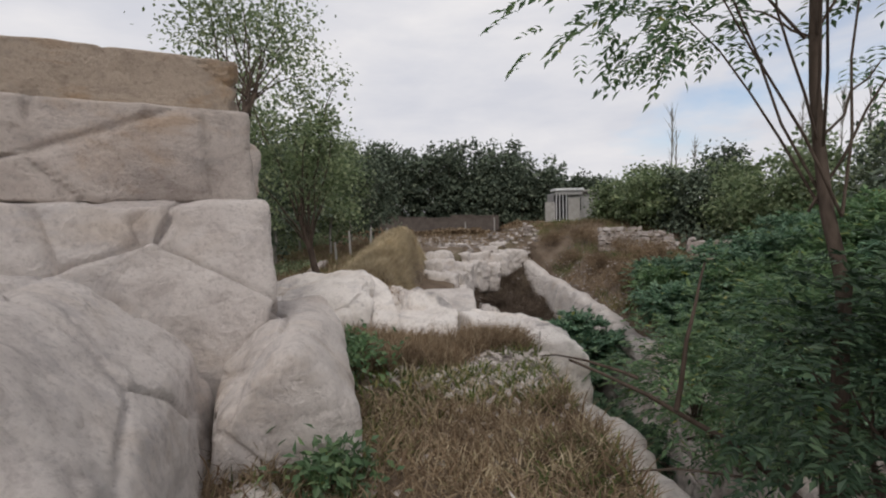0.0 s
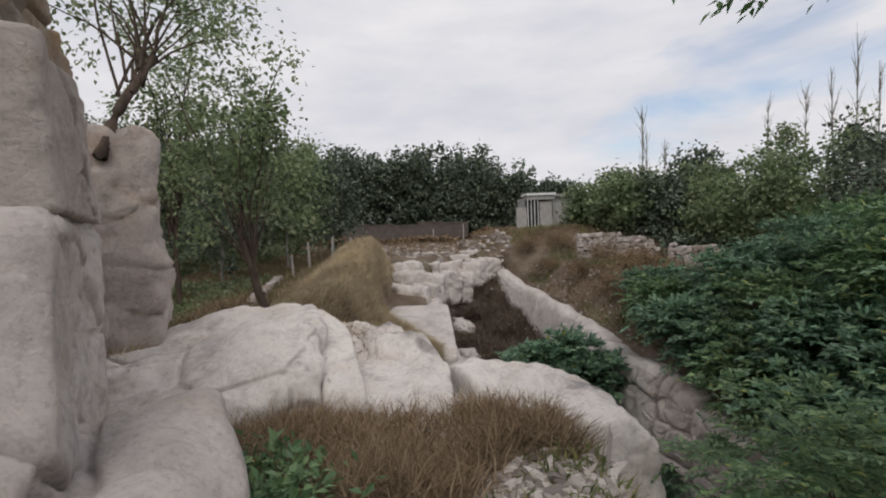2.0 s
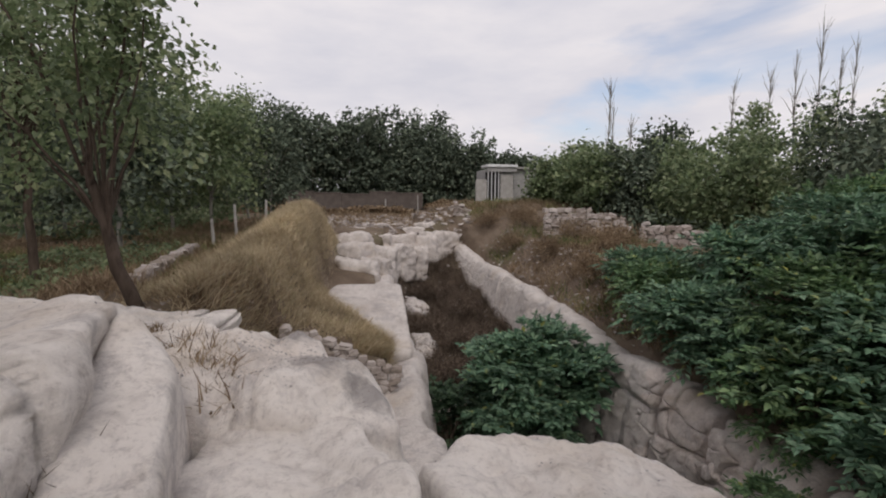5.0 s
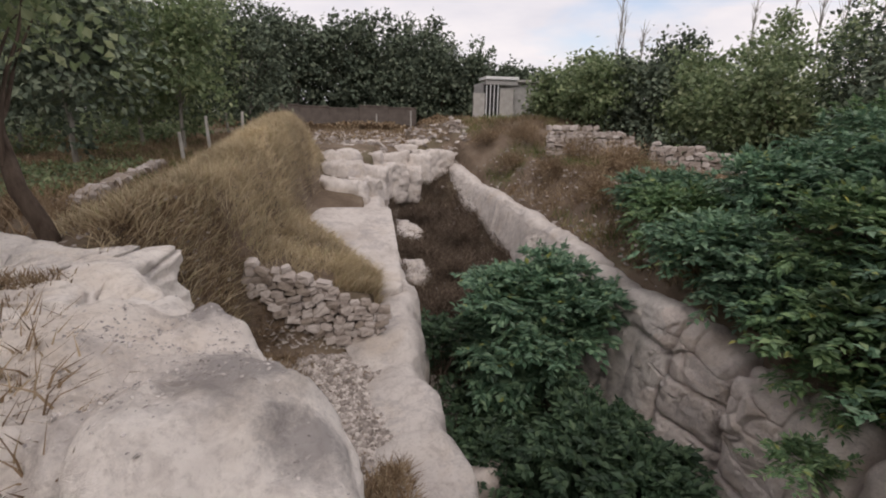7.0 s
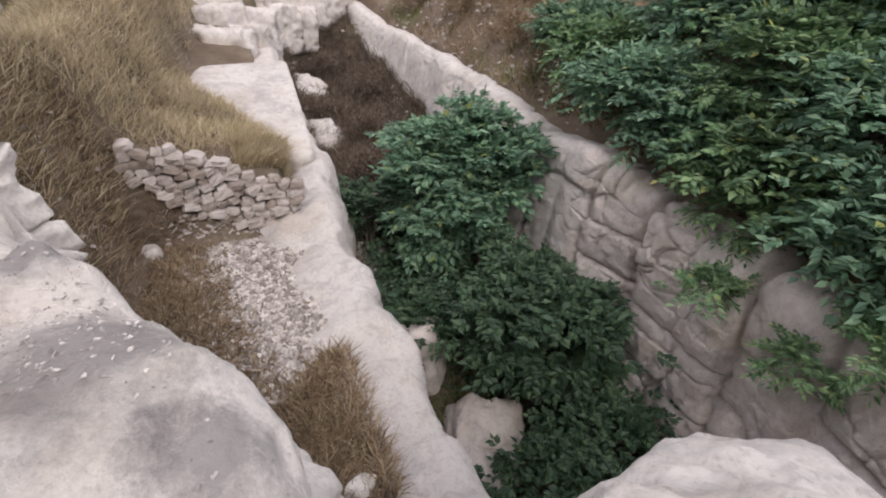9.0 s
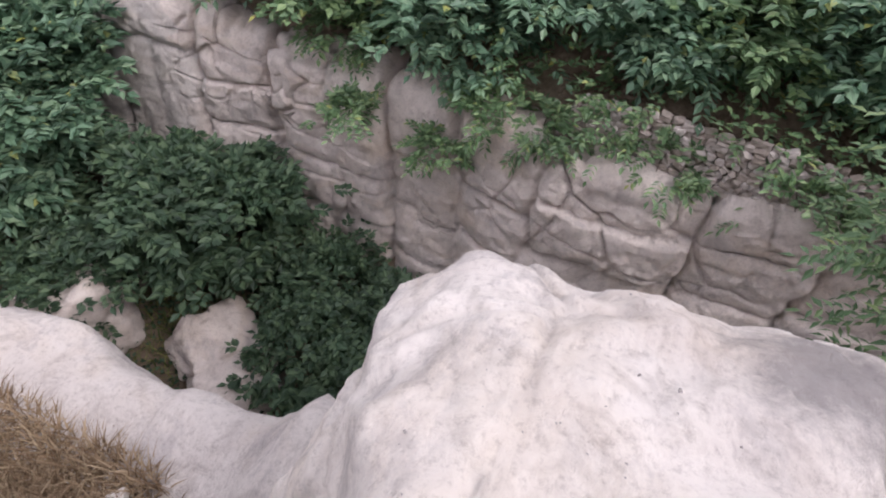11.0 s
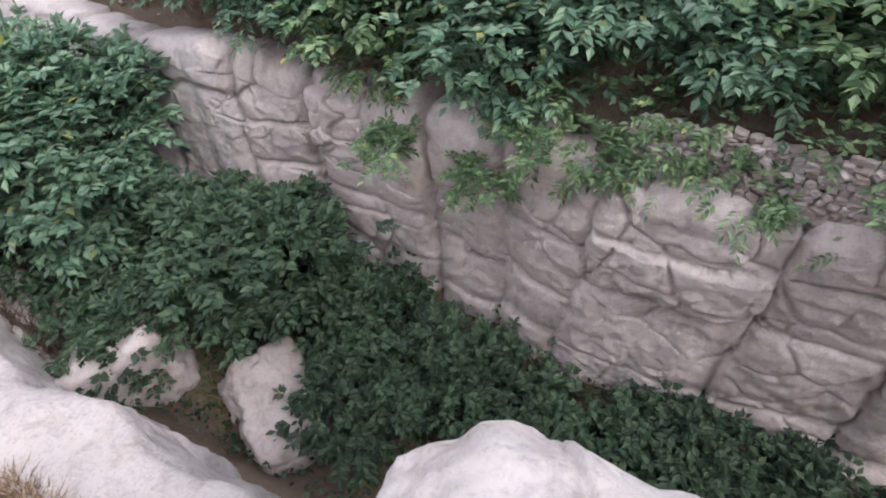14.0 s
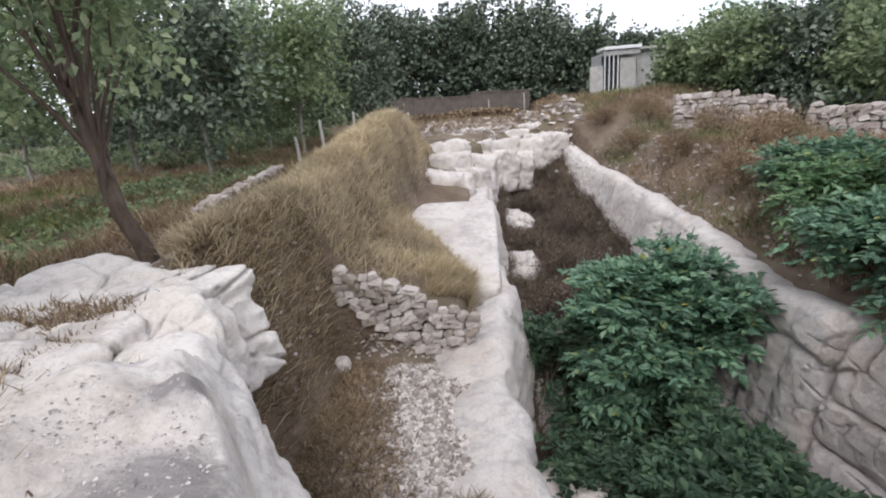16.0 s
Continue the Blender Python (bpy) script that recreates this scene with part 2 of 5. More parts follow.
def plain_material(name, a, c, rough=0.85, scale=3.0):
    m, nt, b = material(name, rough, 0.3)
    col = ramp(nt, noise_of(nt, scale, 7, 0.65), [(0.3, a), (0.7, c)])
    nt.links.new(col, b.inputs["Base Color"])
    bumped(nt, b, noise_of(nt, scale * 8, 5, 0.6), 0.3, 0.01)
    return m


PLASTER = plain_material("grey_plaster", (0.27, 0.27, 0.26), (0.42, 0.41, 0.40))
WHITEPAINT = plain_material("white_painted_metal", (0.60, 0.61, 0.62), (0.80, 0.80, 0.80), 0.5)
# Near-black of the window, also painted shade for the porch inside.
PORCH_SHADE_WINDOW = plain_material("window_and_porch_shade", (0.02, 0.02, 0.022), (0.05, 0.05, 0.05))
CONCRETE = plain_material("pale_concrete", (0.30, 0.29, 0.27), (0.44, 0.42, 0.40))
BRICKISH = plain_material("old_earth_wall", (0.08, 0.065, 0.058), (0.15, 0.125, 0.11), 0.95, 1.5)

# ---------------------------------------------------------------- mesh helpers


def mesh_of(name, verts, faces, mat, smooth=True):
    """A mesh from an (n, 3) array and an (m, k) array of corners, quickly."""
    verts, faces = np.asarray(verts, np.float32), np.asarray(faces, np.int32)
    me = bpy.data.meshes.new(name)
    n, k = faces.shape
    me.vertices.add(len(verts))
    me.vertices.foreach_set("co", verts.ravel())
    me.loops.add(n * k)
    me.loops.foreach_set("vertex_index", faces.ravel())
    me.polygons.add(n)
    me.polygons.foreach_set("loop_start", np.arange(0, n * k, k, dtype=np.int32))
    me.polygons.foreach_set("use_smooth", np.full(n, smooth))
    me.update(calc_edges=True)
    me.materials.append(mat)
    return me


def part(name, me, parent=None, label=""):
    ob = new(name, me)
    if parent:
        ob.parent = parent
    if label:
        ob["label"] = label
    return ob


def empty(name, loc):
    ob = new(name)
    ob.location = loc
    ob.empty_display_size = 0.2
    return ob


def grid_faces(nu, nv):
    i = np.arange(nu - 1)[:, None] * nv + np.arange(nv - 1)[None]
    i = i.ravel()
    return np.stack([i, i + nv, i + nv + 1, i + 1], 1)


def grid_normals(g):
    du, dv = np.gradient(g, axis=0), np.gradient(g, axis=1)
    n = np.cross(du, dv)
    return n / np.maximum(np.linalg.norm(n, axis=-1, keepdims=True), 1e-9)


# ---------------------------------------------------------------- the lie of the land
def xl(y):
    """The trench's near-side rim."""
    return np.interp(y, [-30, 0, 5, 8, 9.2, 12, 15, 17, 22, 28, 34, 40], [1.9, 1.9, 1.7, 1.5, 1.35, 1.27, 1.02, 1.15, 0.95, 1.1, 1.7, 2.0])


def xr(y):
    """The trench's far-side rim."""
    return np.interp(y, [-30, 2, 6, 9, 11, 13, 14.2, 15, 16, 20, 25, 33, 36, 40], [5.7, 5.8, 6.0, 6.1, 6.3, 6.35, 6.2, 6.1, 6.1, 6.2, 6.35, 6.3, 5.6, 5.0])


def floor_z(y):
    return np.interp(y, [-30, 12.5, 16, 20, 26, 33, 36, 38], [-7.0, -7.0, -6.2, -5.1, -4.6, -4.0, -2.2, -1.0])


def top_l(y):
    return np.interp(y, [-30, 4, 7, 8.6, 9.2, 12, 14.5, 17, 21.5, 22, 28, 34, 40], [-0.3, -0.4, -0.9, -1.8, -2.55, -2.5, -2.4, -2.55, -2.0, -2.2, -2.0, -1.4, -0.6])


def top_r(y):
    return np.interp(y, [-30, 3, 6, 9, 11, 13, 14, 15, 16.5, 20, 25, 33, 37, 41], [-2.4, -2.7, -2.95, -3.0, -3.0, -2.95, -2.85, -2.4, -2.6, -2.5, -2.35, -2.3, -1.2, -0.4])


def land(x, y):
    x, y = np.asarray(x, float), np.asarray(y, float)
    p = np.stack([x, y, np.zeros_like(x)], -1).reshape(-1, 3)
    rough = (0.10 * fbm(p * 0.6, 3) + 0.035 * fbm(p * 2.5, 3)).reshape(x.shape)
    far = np.interp(y, [0, 12, 22, 40, 60, 90], [0.0, -0.55, -0.7, -0.4, 0.0, 0.3])
    left = np.where(y < 11, -0.05 - 0.5 * sm(5.5, 9, y), far - 0.05)
    # grass ridge beside the trench
    crest_x = np.interp(y, [9, 12, 16, 22, 25, 30], [-2.9, -2.5, -2.15, -2.1, -2.2, -2.0])
    crest_z = np.interp(y, [9, 11, 13, 16, 20, 24.5, 27, 31], [-0.5, -0.15, 0.02, 0.2, 0.55, 0.98, 0.75, -0.5])
    za = np.interp(y, [9, 14.25, 14.6, 16.3, 21.4, 22, 27, 34], [-2.5, -2.5, -1.15, -2.35, -1.62, -1.7, -1.4, -0.9])
    zb = np.interp(y, [9, 14.25, 14.6, 17, 21, 22, 27, 34], [-2.62, -2.62, -2.15, -2.75, -2.3, -2.2, -2.0, -1.3])
    xa = np.interp(y, [9, 14.25, 14.6, 16.3, 21.4, 22, 34], [-1.5, -1.6, -1.5, 0.75, -1.6, -1.5, -1.2])
    lf = left + (crest_z - left) * sm(-1, 0, (x - crest_x) / np.interp(y, [11, 16, 24, 30], [1.3, 2.1, 3.4, 3.6]))
    xk = np.minimum(np.interp(y, [9, 14.25, 14.6, 17, 21.4, 22, 34], [-1.5, -1.6, -1.5, -1.5, -1.5, -1.5, -1.2]), xa)
    zk = np.interp(y, [9, 14.25, 14.6, 17, 21.4, 22, 34], [-2.5, -2.5, -1.15, -1.15, -1.5, -1.6, -0.9])
    w = np.clip((x - crest_x) / (xk - crest_x), 0, 1)
    flank = crest_z + (zk - crest_z) * (0.35 * w + 0.65 * w * w)
    spill = zk + (za - zk) * np.clip((x - xk) / np.maximum(xa - xk, 0.01), 0, 1)
    ledge = za + (zb - za) * np.clip((x - xa) / (1.0 - xa), 0, 1)
    ridge = np.where(x < crest_x, lf, np.where(x < xk, flank, np.where(x < xa, spill, ledge)))
    ridge = ridge + np.where(x < xa, 0.11 * fbm(p * 0.9 + 4.0, 2).reshape(x.shape) + 0.05 * fbm(p * 2.2 + 8.0, 2).reshape(x.shape), 0.0)
    in_ridge = np.where(x > -0.45, sm(7.0, 7.7, y), sm(8.7, 9.3, y)) * (1 - sm(29, 36, y))
    in_ridge = np.where(x < -2.3, sm(9.0, 12.5, y) * (1 - sm(27, 34, y)), in_ridge)
    near = left
    z = near + (ridge - near) * in_ridge
    # far bank
    bank = top_r(y) - 0.05 + 1.5 * sm(0.3, 2.8, x - xr(y)) + (1.0 + 0.5 * sm(20, 10, y)) * sm(2.5, 7, x - xr(y)) * (1 - sm(18, 22, y) * (1 - sm(31, 40, y))) - 0.5 * sm(5, 11, x - xr(y)) * sm(18, 22, y)
    bank = bank + (np.interp(y, [30, 44, 60], [0.0, 1.1, 0.2]) - bank) * sm(30, 44, y) * (x > 0)
    right = bank
    z = np.where(x > 0.5 * (xl(y) + xr(y)), right, z)
    shut = 1 - sm(35, 39, y)
    pit = shut * sm(-0.72, -0.5, x - xl(y)) * sm(-0.62, -0.4, xr(y) - x)
    fz = floor_z(y) + 0.9 * sm(0.6, 0, x - xl(y) - 0.2) + 0.6 * sm(1.2, 0, xr(y) - x)
    z = z + (fz - z) * pit
    far_on = sm(36, 46, y)
    z = z * (1 - far_on) + far_on * np.where(x > 6, np.interp(x, [6, 9, 16, 40], [0.4, 1.1, 1.0, 0.3]), far) * 1.0
    z = np.where(y > 62, z * 0 + 0.1, z)
    return z + rough * (1 - 0.6 * pit)


def steps(stops):
    out = []
    for a, b, d in stops:
        out.append(np.arange(a, b, d))
    return np.concatenate(out + [[stops[-1][1]]])


def build_ground():
    xs = steps([(-1500, -200, 130), (-200, -40, 20), (-40, -12, 2), (-12, -5, 0.4), (-5, 8, 0.12), (8, 20, 0.5), (20, 60, 4), (60, 200, 20), (200, 1500, 130)])
    ys = steps([(-1500, -100, 140), (-100, -10, 9), (-10, 0, 0.6), (0, 17, 0.13), (17, 40, 0.3), (40, 70, 1.2), (70, 200, 13), (200, 2500, 230)])
    gx, gy = np.meshgrid(xs, ys, indexing="ij")
    gz = land(gx, gy)
    me = mesh_of("ground", np.stack([gx, gy, gz], -1).reshape(-1, 3), grid_faces(len(xs), len(ys)), SOIL)
    tagged(new("ground", me), "brown dry soil with withered grass and stone chips", "ground", kind="structure")


build_ground()


def rock_skin(g, block, depth, strata=(1, 1, 1.6), tilt=0.0, fine=0.02, seed=0.0, crack=0.10, bulge=0.12, lump=1.0, warp=0.15, facet=0.05, soft=4.0):
    """Breaks a smooth sheet of points into rounded blocks with joints between them."""
    shp = g.shape
    n = grid_normals(g)
    for _ in range(6):
        n[1:-1, 1:-1] = (n[1:-1, 1:-1] * 2 + n[:-2, 1:-1] + n[2:, 1:-1] + n[1:-1, :-2] + n[1:-1, 2:]) / 6
    n = -n / np.linalg.norm(n, axis=-1, keepdims=True)
    n = n.reshape(-1, 3)
    p = g.reshape(-1, 3).astype(float)
    q = p + warp * block * np.stack([fbm(p / block * 0.7 + 3.1 + k * 9 + seed, 2) for k in range(3)], 1)
    c, s = np.cos(tilt), np.sin(tilt)
    q = np.stack([q[:, 0] * 0.4, q[:, 1] * c + q[:, 2] * s, -q[:, 1] * s + q[:, 2] * c], 1)
    f1, f2, idv, rel = cells(q / block * np.array(strata) + seed)
    edge = f2 - f1
    turn = (idv * 7.31) % 1.0 * 6.28
    flat = rel[:, 1] * np.cos(turn) + rel[:, 2] * np.sin(turn)
    d = (depth * (idv - 0.5) * 2 + facet * flat) * sm(0.0, 0.035, edge)
    d = d - crack * np.exp(-((edge / 0.022) ** 2)) + bulge * 0.45 * (1 - np.exp(-edge / 0.10))
    h1, h2, hid, hrel = cells(q / block * np.array(strata) * np.array([1, 1.25, 1.7]) + seed + 40)
    some = sm(-0.35, 0.05, vnoise(p * 0.6 + seed))
    d = d + 0.6 * depth * (hid - 0.5) * sm(0, 0.06, h2 - h1) * some - 0.5 * crack * some * np.exp(-(((h2 - h1) / 0.035) ** 2))
    k1, k2, kid, _ = cells(q * np.array([2.5, 1.9, 2.3]) / block * 1.3 + seed + 80)
    lumps = sm(0.0, 0.35, vnoise(p * 0.45 + seed * 3 + 5.0) - 0.25 + 0.6 * sm(10.0, 12.0, p[:, 1]))
    d = d + lump * lumps * (bulge * 0.9 * (1 - np.exp(-(k2 - k1) / 0.12)) - bulge * 0.6 + depth * 0.8 * (kid - 0.5) * sm(0, 0.08, k2 - k1) - 0.35 * crack * np.exp(-(((k2 - k1) / 0.06) ** 2)))
    d = d + 0.06 * fbm(p * 1.1 + seed, 3) + 0.03 * fbm(p * 3.7 + seed, 3) + fine * fbm(p * 9.0, 3)
    d = d.reshape(shp[:2])
    d[1:-1, 1:-1] = (d[1:-1, 1:-1] * (10 - soft) + 0.25 * soft * (d[:-2, 1:-1] + d[2:, 1:-1] + d[1:-1, :-2] + d[1:-1, 2:])) / 10
    d = d.ravel()
    return (p + n * d[:, None]).reshape(shp)


def trench_wall(rim, top, side, ys, dz, lean, cap):
    """A rock wall of the trench: from behind the rim over its edge and down to the floor. side: +1 faces +x."""
    v = np.concatenate([np.linspace(0, 1, 14)[:-1], 1 + np.linspace(0, 1, int(5.2 / dz))])
    yy, vv = np.meshgrid(ys, v, indexing="ij")
    p = np.stack([yy * 0, yy * 0.5, yy * 0], -1).reshape(-1, 3)
    wob = (0.16 * fbm(p * 1.3, 4)).reshape(yy.shape)
    rx, tz = rim(yy) + side * wob, top(yy)
    fz = floor_z(yy) - 0.4
    down = np.clip(vv - 1, 0, 1)
    inn = np.clip(1 - vv, 0, 1)
    x = rx - side * cap * inn + side * lean * down
    z = tz - 0.22 * inn ** 3 + (fz - tz) * down
    z = z - 0.14 * np.exp(-((vv - 1) / 0.09) ** 2)
    g = np.stack([x, yy, z], -1)
    if side < 0:
        g = g[:, ::-1]
    return g


FISSURES = np.array([-7, -5, -3.2, -1, 1.2, 3.0, 4.7, 6.2, 8.45, 9.7, 10.9, 13.3, 14.7, 16.6, 18.3, 20.6, 22.4, 24.9, 27.5, 30.2, 33, 36, 39])


def bedded_wall(g):
    """Splits a smooth sheet into columns along upright fissures, and each column into beds with rounded, uneven faces."""
    shp = g.shape
    n = grid_normals(g)
    for _ in range(6):
        n[1:-1, 1:-1] = (n[1:-1, 1:-1] * 2 + n[:-2, 1:-1] + n[2:, 1:-1] + n[1:-1, :-2] + n[1:-1, 2:]) / 6
    n = (-n / np.linalg.norm(n, axis=-1, keepdims=True)).reshape(-1, 3)
    p = g.reshape(-1, 3).astype(float)
    y, z = p[:, 1], p[:, 2]
    r = np.random.default_rng(19)
    m = len(FISSURES)
    lean, force, out, shift = r.uniform(-0.10, 0.10, m), r.uniform(0.45, 1.0, m), r.uniform(-1, 1, m + 1), r.uniform(0, 1, m + 1)
    wy = y + 0.13 * fbm(p * 0.9, 3) + 0.035 * fbm(p * 4.0, 2)
    wz = z + 0.12 * fbm(p * np.array([1, 0.55, 1]) + 5.0, 3) + 0.03 * fbm(p * 3.5 + 9.0, 2)
    dist = wy[:, None] - (FISSURES + lean * (z + 4.5)[:, None])
    col = (dist > 0).sum(1)
    near = np.abs(dist).argmin(1)
    du = np.abs(dist).min(1)
    mid = np.concatenate([[-8], (FISSURES[1:] + FISSURES[:-1]) / 2, [40]])[col]
    thick = np.where(mid < 8.45, 1.05, np.where(mid < 14.7, 1.2, 1.8))
    dip = np.where(mid < 8.45, 0.10, 0.0) + 0.06 * out[col]
    b = (wz + dip * wy) / thick + shift[col]
    b = b + 0.22 * np.sin(b * 2.3 + 5 * shift[col])
    k = np.floor(b)
    fr = b - k
    dv = np.minimum(fr, 1 - fr) * thick
    step = lattice(col * 7 + 3, k.astype(np.int64) * 5 + 1, col * 0 + 2)
    tip = lattice(col * 3 + 1, k.astype(np.int64) * 11 + 4, col * 0 + 7) - 0.5
    roll = lattice(col * 5 + 2, k.astype(np.int64) * 3 + 8, col * 0 + 1) - 0.5
    shut = sm(-0.30, 0.15, vnoise(np.stack([k * 3.7, y * 0.9, col * 1.3], 1)))
    tame = np.where(mid > 14.7, 0.32, 1.0)
    d = tame * (0.10 * out[col] + 0.18 * (step - 0.5) * sm(0.0, 0.05, dv)) * sm(0.0, 0.07, du)
    d = d + tame * (0.30 * tip * (fr - 0.5) + 0.13 * roll * (y - mid))
    d = d + tame * (np.where(mid < 8.45, 0.07, 0.16) * (1 - np.exp(-du / 0.13)) + 0.07 * (1 - np.exp(-dv / 0.08)) * (0.35 + 0.65 * shut))
    d = d - 0.17 * force[near] * np.exp(-((du / 0.04) ** 2)) - tame * 0.20 * shut * np.exp(-((dv / 0.03) ** 2))
    # smaller breaks across the beds
    q = np.stack([y * 0, y * 0.85 + 0.5 * z, z * 1.2 - 0.4 * y], 1) + 0.25 * np.stack([fbm(p * 1.2 + 30 * a, 2) for a in range(3)], 1)
    q[:, 0] = 0.5
    f1, f2, idv, _ = cells(q + 11.0)
    some = sm(-0.25, 0.25, vnoise(p * 0.55 + 21.0)) * tame
    d = d + some * (0.11 * (idv - 0.5) * sm(0, 0.06, f2 - f1) - 0.085 * np.exp(-(((f2 - f1) / 0.035) ** 2)))
    # rubbly blocks high on the nose of the wall
    f1, f2, idv, _ = cells(q * np.array([1, 1.9, 1.6]) + 51.0)
    rub = sm(11.6, 12.6, y) * (1 - sm(14.6, 15.4, y)) * sm(-4.6, -3.6, z)
    d = d + rub * (0.12 * (idv - 0.5) * sm(0, 0.06, f2 - f1) - 0.09 * np.exp(-(((f2 - f1) / 0.05) ** 2)))
    # thin laminae
    d = d + 0.012 * vnoise(np.stack([y * 0 + 3.0, wy * 0.7, wz * 8.0 + 1.6 * y], 1)) * np.where(mid < 9.7, 1.0, 0.4)
    d = d + tame * 0.05 * fbm(p * 1.6, 3) + (0.4 + 0.6 * tame) * 0.022 * fbm(p * 6.0, 3) + 0.010 * fbm(p * 17.0, 2)
    return (p + n * d[:, None]).reshape(shp)


def build_trench():
    g = trench_wall(xl, top_l, 1, np.arange(-8, 38, 0.075), 0.075, 0.35, 1.05)
    g = rock_skin(g, 1.5, 0.12, (1, 0.8, 1.2), 0.2, 0.012, 2.0, 0.05, 0.05, 0.4, 0.1, 0.06)
    me = mesh_of("wall_west", g.reshape(-1, 3), grid_faces(*g.shape[:2]), LEDGE)
    tagged(new("wall_west", me), "pale limestone trench edge with rounded worn rim", "rock wall", kind="structure")
    g = trench_wall(xr, top_r, -1, np.concatenate([np.arange(-7, 0, 0.08), np.arange(0, 16, 0.03), np.arange(16, 38, 0.06)]), 0.028, 0.6, 0.85)
    g = bedded_wall(g)
    f = grid_faces(*g.shape[:2])
    me = mesh_of("wall_east", g.reshape(-1, 3), f, PITROCK)
    me.materials.append(LEDGE)
    mid = g.reshape(-1, 3)[f[:, 0]]
    me.polygons.foreach_set("material_index", (mid[:, 1] + 0.5 * fbm(mid * 2.0, 2) > 15.0).astype(np.int32))
    tagged(new("wall_east", me), "jointed grey-brown limestone trench wall of tilted blocks", "rock wall", kind="structure")


build_trench()


def boulder_mesh(name, half, seed, mat, n=34, power=9.0, cuts=5, top=(0.0, 0.0), rough=1.0, joints=0.0, split=1.0, faces_at=()):
    """A rounded quarry block: a soft intersection of planes, roughened. top: slope of its upper face along x and y. faces_at: further faces, each a direction and a point on it, from the middle."""
    r = np.random.default_rng(seed)
    a = np.tan(np.linspace(-1, 1, n) * np.pi / 4)
    u, v = np.meshgrid(a, a, indexing="ij")
    one = np.ones_like(u)
    dirs, faces, base = [], [], 0
    for axes in ((one, u, v), (-one, v, u), (v, one, u), (u, -one, v), (u, v, one), (v, u, -one)):
        dirs.append(np.stack(axes, -1).reshape(-1, 3))
        faces.append(grid_faces(n, n) + base)
        base += n * n
    hx, hy, hz = half
    d = np.concatenate(dirs) * np.array([hx, hy, hz])
    d = d / np.linalg.norm(d, axis=1, keepdims=True)
    planes = [((1, 0, 0), hx), ((-1, 0, 0), hx), ((0, 1, 0), hy), ((0, -1, 0), hy), ((0, 0, -1), hz)]
    tn = np.array([-top[0], -top[1], 1.0])
    planes.append((tn / np.linalg.norm(tn), hz / np.linalg.norm(tn)))
    for _ in range(cuts):
        nn = r.normal(size=3)
        nn[2] = abs(nn[2]) * 0.6 + 0.1
        nn /= np.linalg.norm(nn)
        reach = abs(nn[0]) * hx + abs(nn[1]) * hy + abs(nn[2]) * hz
        planes.append((nn, reach * r.uniform(0.68, 0.85)))
    for nn, at in faces_at:
        nn = np.array(nn) / np.linalg.norm(nn)
        planes.append((nn, float(nn @ np.array(at))))
    inv = 0
    for nn, h in planes:
        inv = inv + np.maximum(d @ np.asarray(nn, float), 1e-4) ** power / h**power
    p = d * (inv ** (-1 / power))[:, None]
    s = min(half)
    q = p + seed * 7.7
    amp = 0.065 * rough * min(1.0, s * 1.6)
    off = amp * 1.7 * fbm(q * 1.1, 3) + amp * 0.8 * fbm(q * 3.1, 3) + 0.2 * amp * fbm(q * 11, 3)
    f1, f2, idv, _ = cells(q * 0.95)
    off = off - split * amp * 1.2 * np.exp(-((f2 - f1) / 0.028) ** 2) + split * amp * 1.1 * (idv - 0.5) * sm(0, 0.05, f2 - f1)
    if joints:
        f1, f2, _, _ = cells(q * joints)
        off = off - 0.13 * np.exp(-((f2 - f1) / 0.032) ** 2)
    p = p + d * off[:, None]
    # weld the seams of the six patches
    key = np.round(p / 2e-4).astype(np.int64)
    _, first, back = np.unique(key, axis=0, return_index=True, return_inverse=True)
    f = back.ravel()[np.concatenate(faces)]
    return mesh_of(name, p[first], f, mat)


def boulder(loc, half, rz=0.0, rx=0.0, ry=0.0, seed=1, mat=None, label="pale rounded limestone boulder on the ground", n=34, power=9.0, cuts=5, top=(0.0, 0.0), rough=1.0, name="boulder", joints=0.0, split=1.0, faces_at=()):
    ob = new(name, boulder_mesh(name, half, seed, mat or ROCK, n, power, cuts, top, rough, joints, split, faces_at))
    ob.matrix_world = pose(*loc, rx, ry, rz)
    return tagged(ob, label, "boulder")


# ---------------------------------------------------------------- the tall rock on the first stretch
boulder((-4.40, 4.57, 0.65), (2.28, 1.24, 1.06), rz=28, seed=3, mat=CLIFFLOW, n=90, power=44, cuts=0, rough=0.7, split=1.1, label="huge pale limestone block at the cliff's foot", name="rock_block")
boulder((-4.39, 4.60, 2.13), (2.27, 1.24, 0.42), rz=28, seed=4, mat=CLIFF, n=90, power=44, cuts=0, rough=0.8, split=1.1, label="huge weathered limestone block in the cliff's middle course", name="rock_block")
boulder((-4.46, 4.63, 2.78), (2.24, 1.24, 0.25), rz=29, seed=6, mat=OCHRE, n=90, power=40, cuts=0, rough=0.9, split=2.2, label="ochre-stained limestone block topping the cliff", name="rock_block")
boulder((-6.15, 8.3, 1.2), (2.62, 1.75, 1.62), rz=28, seed=9, mat=CLIFF, n=72, power=40, cuts=0, label="tall weathered limestone outcrop behind the first cliff", name="rock_block", joints=0.8)
boulder((-7.3, 9.6, 1.0), (2.3, 1.2, 1.7), rz=30, seed=10, mat=CLIFF, n=56, power=34, cuts=1, label="tall grey limestone outcrop at the meadow's edge", name="rock_block", joints=0.8)
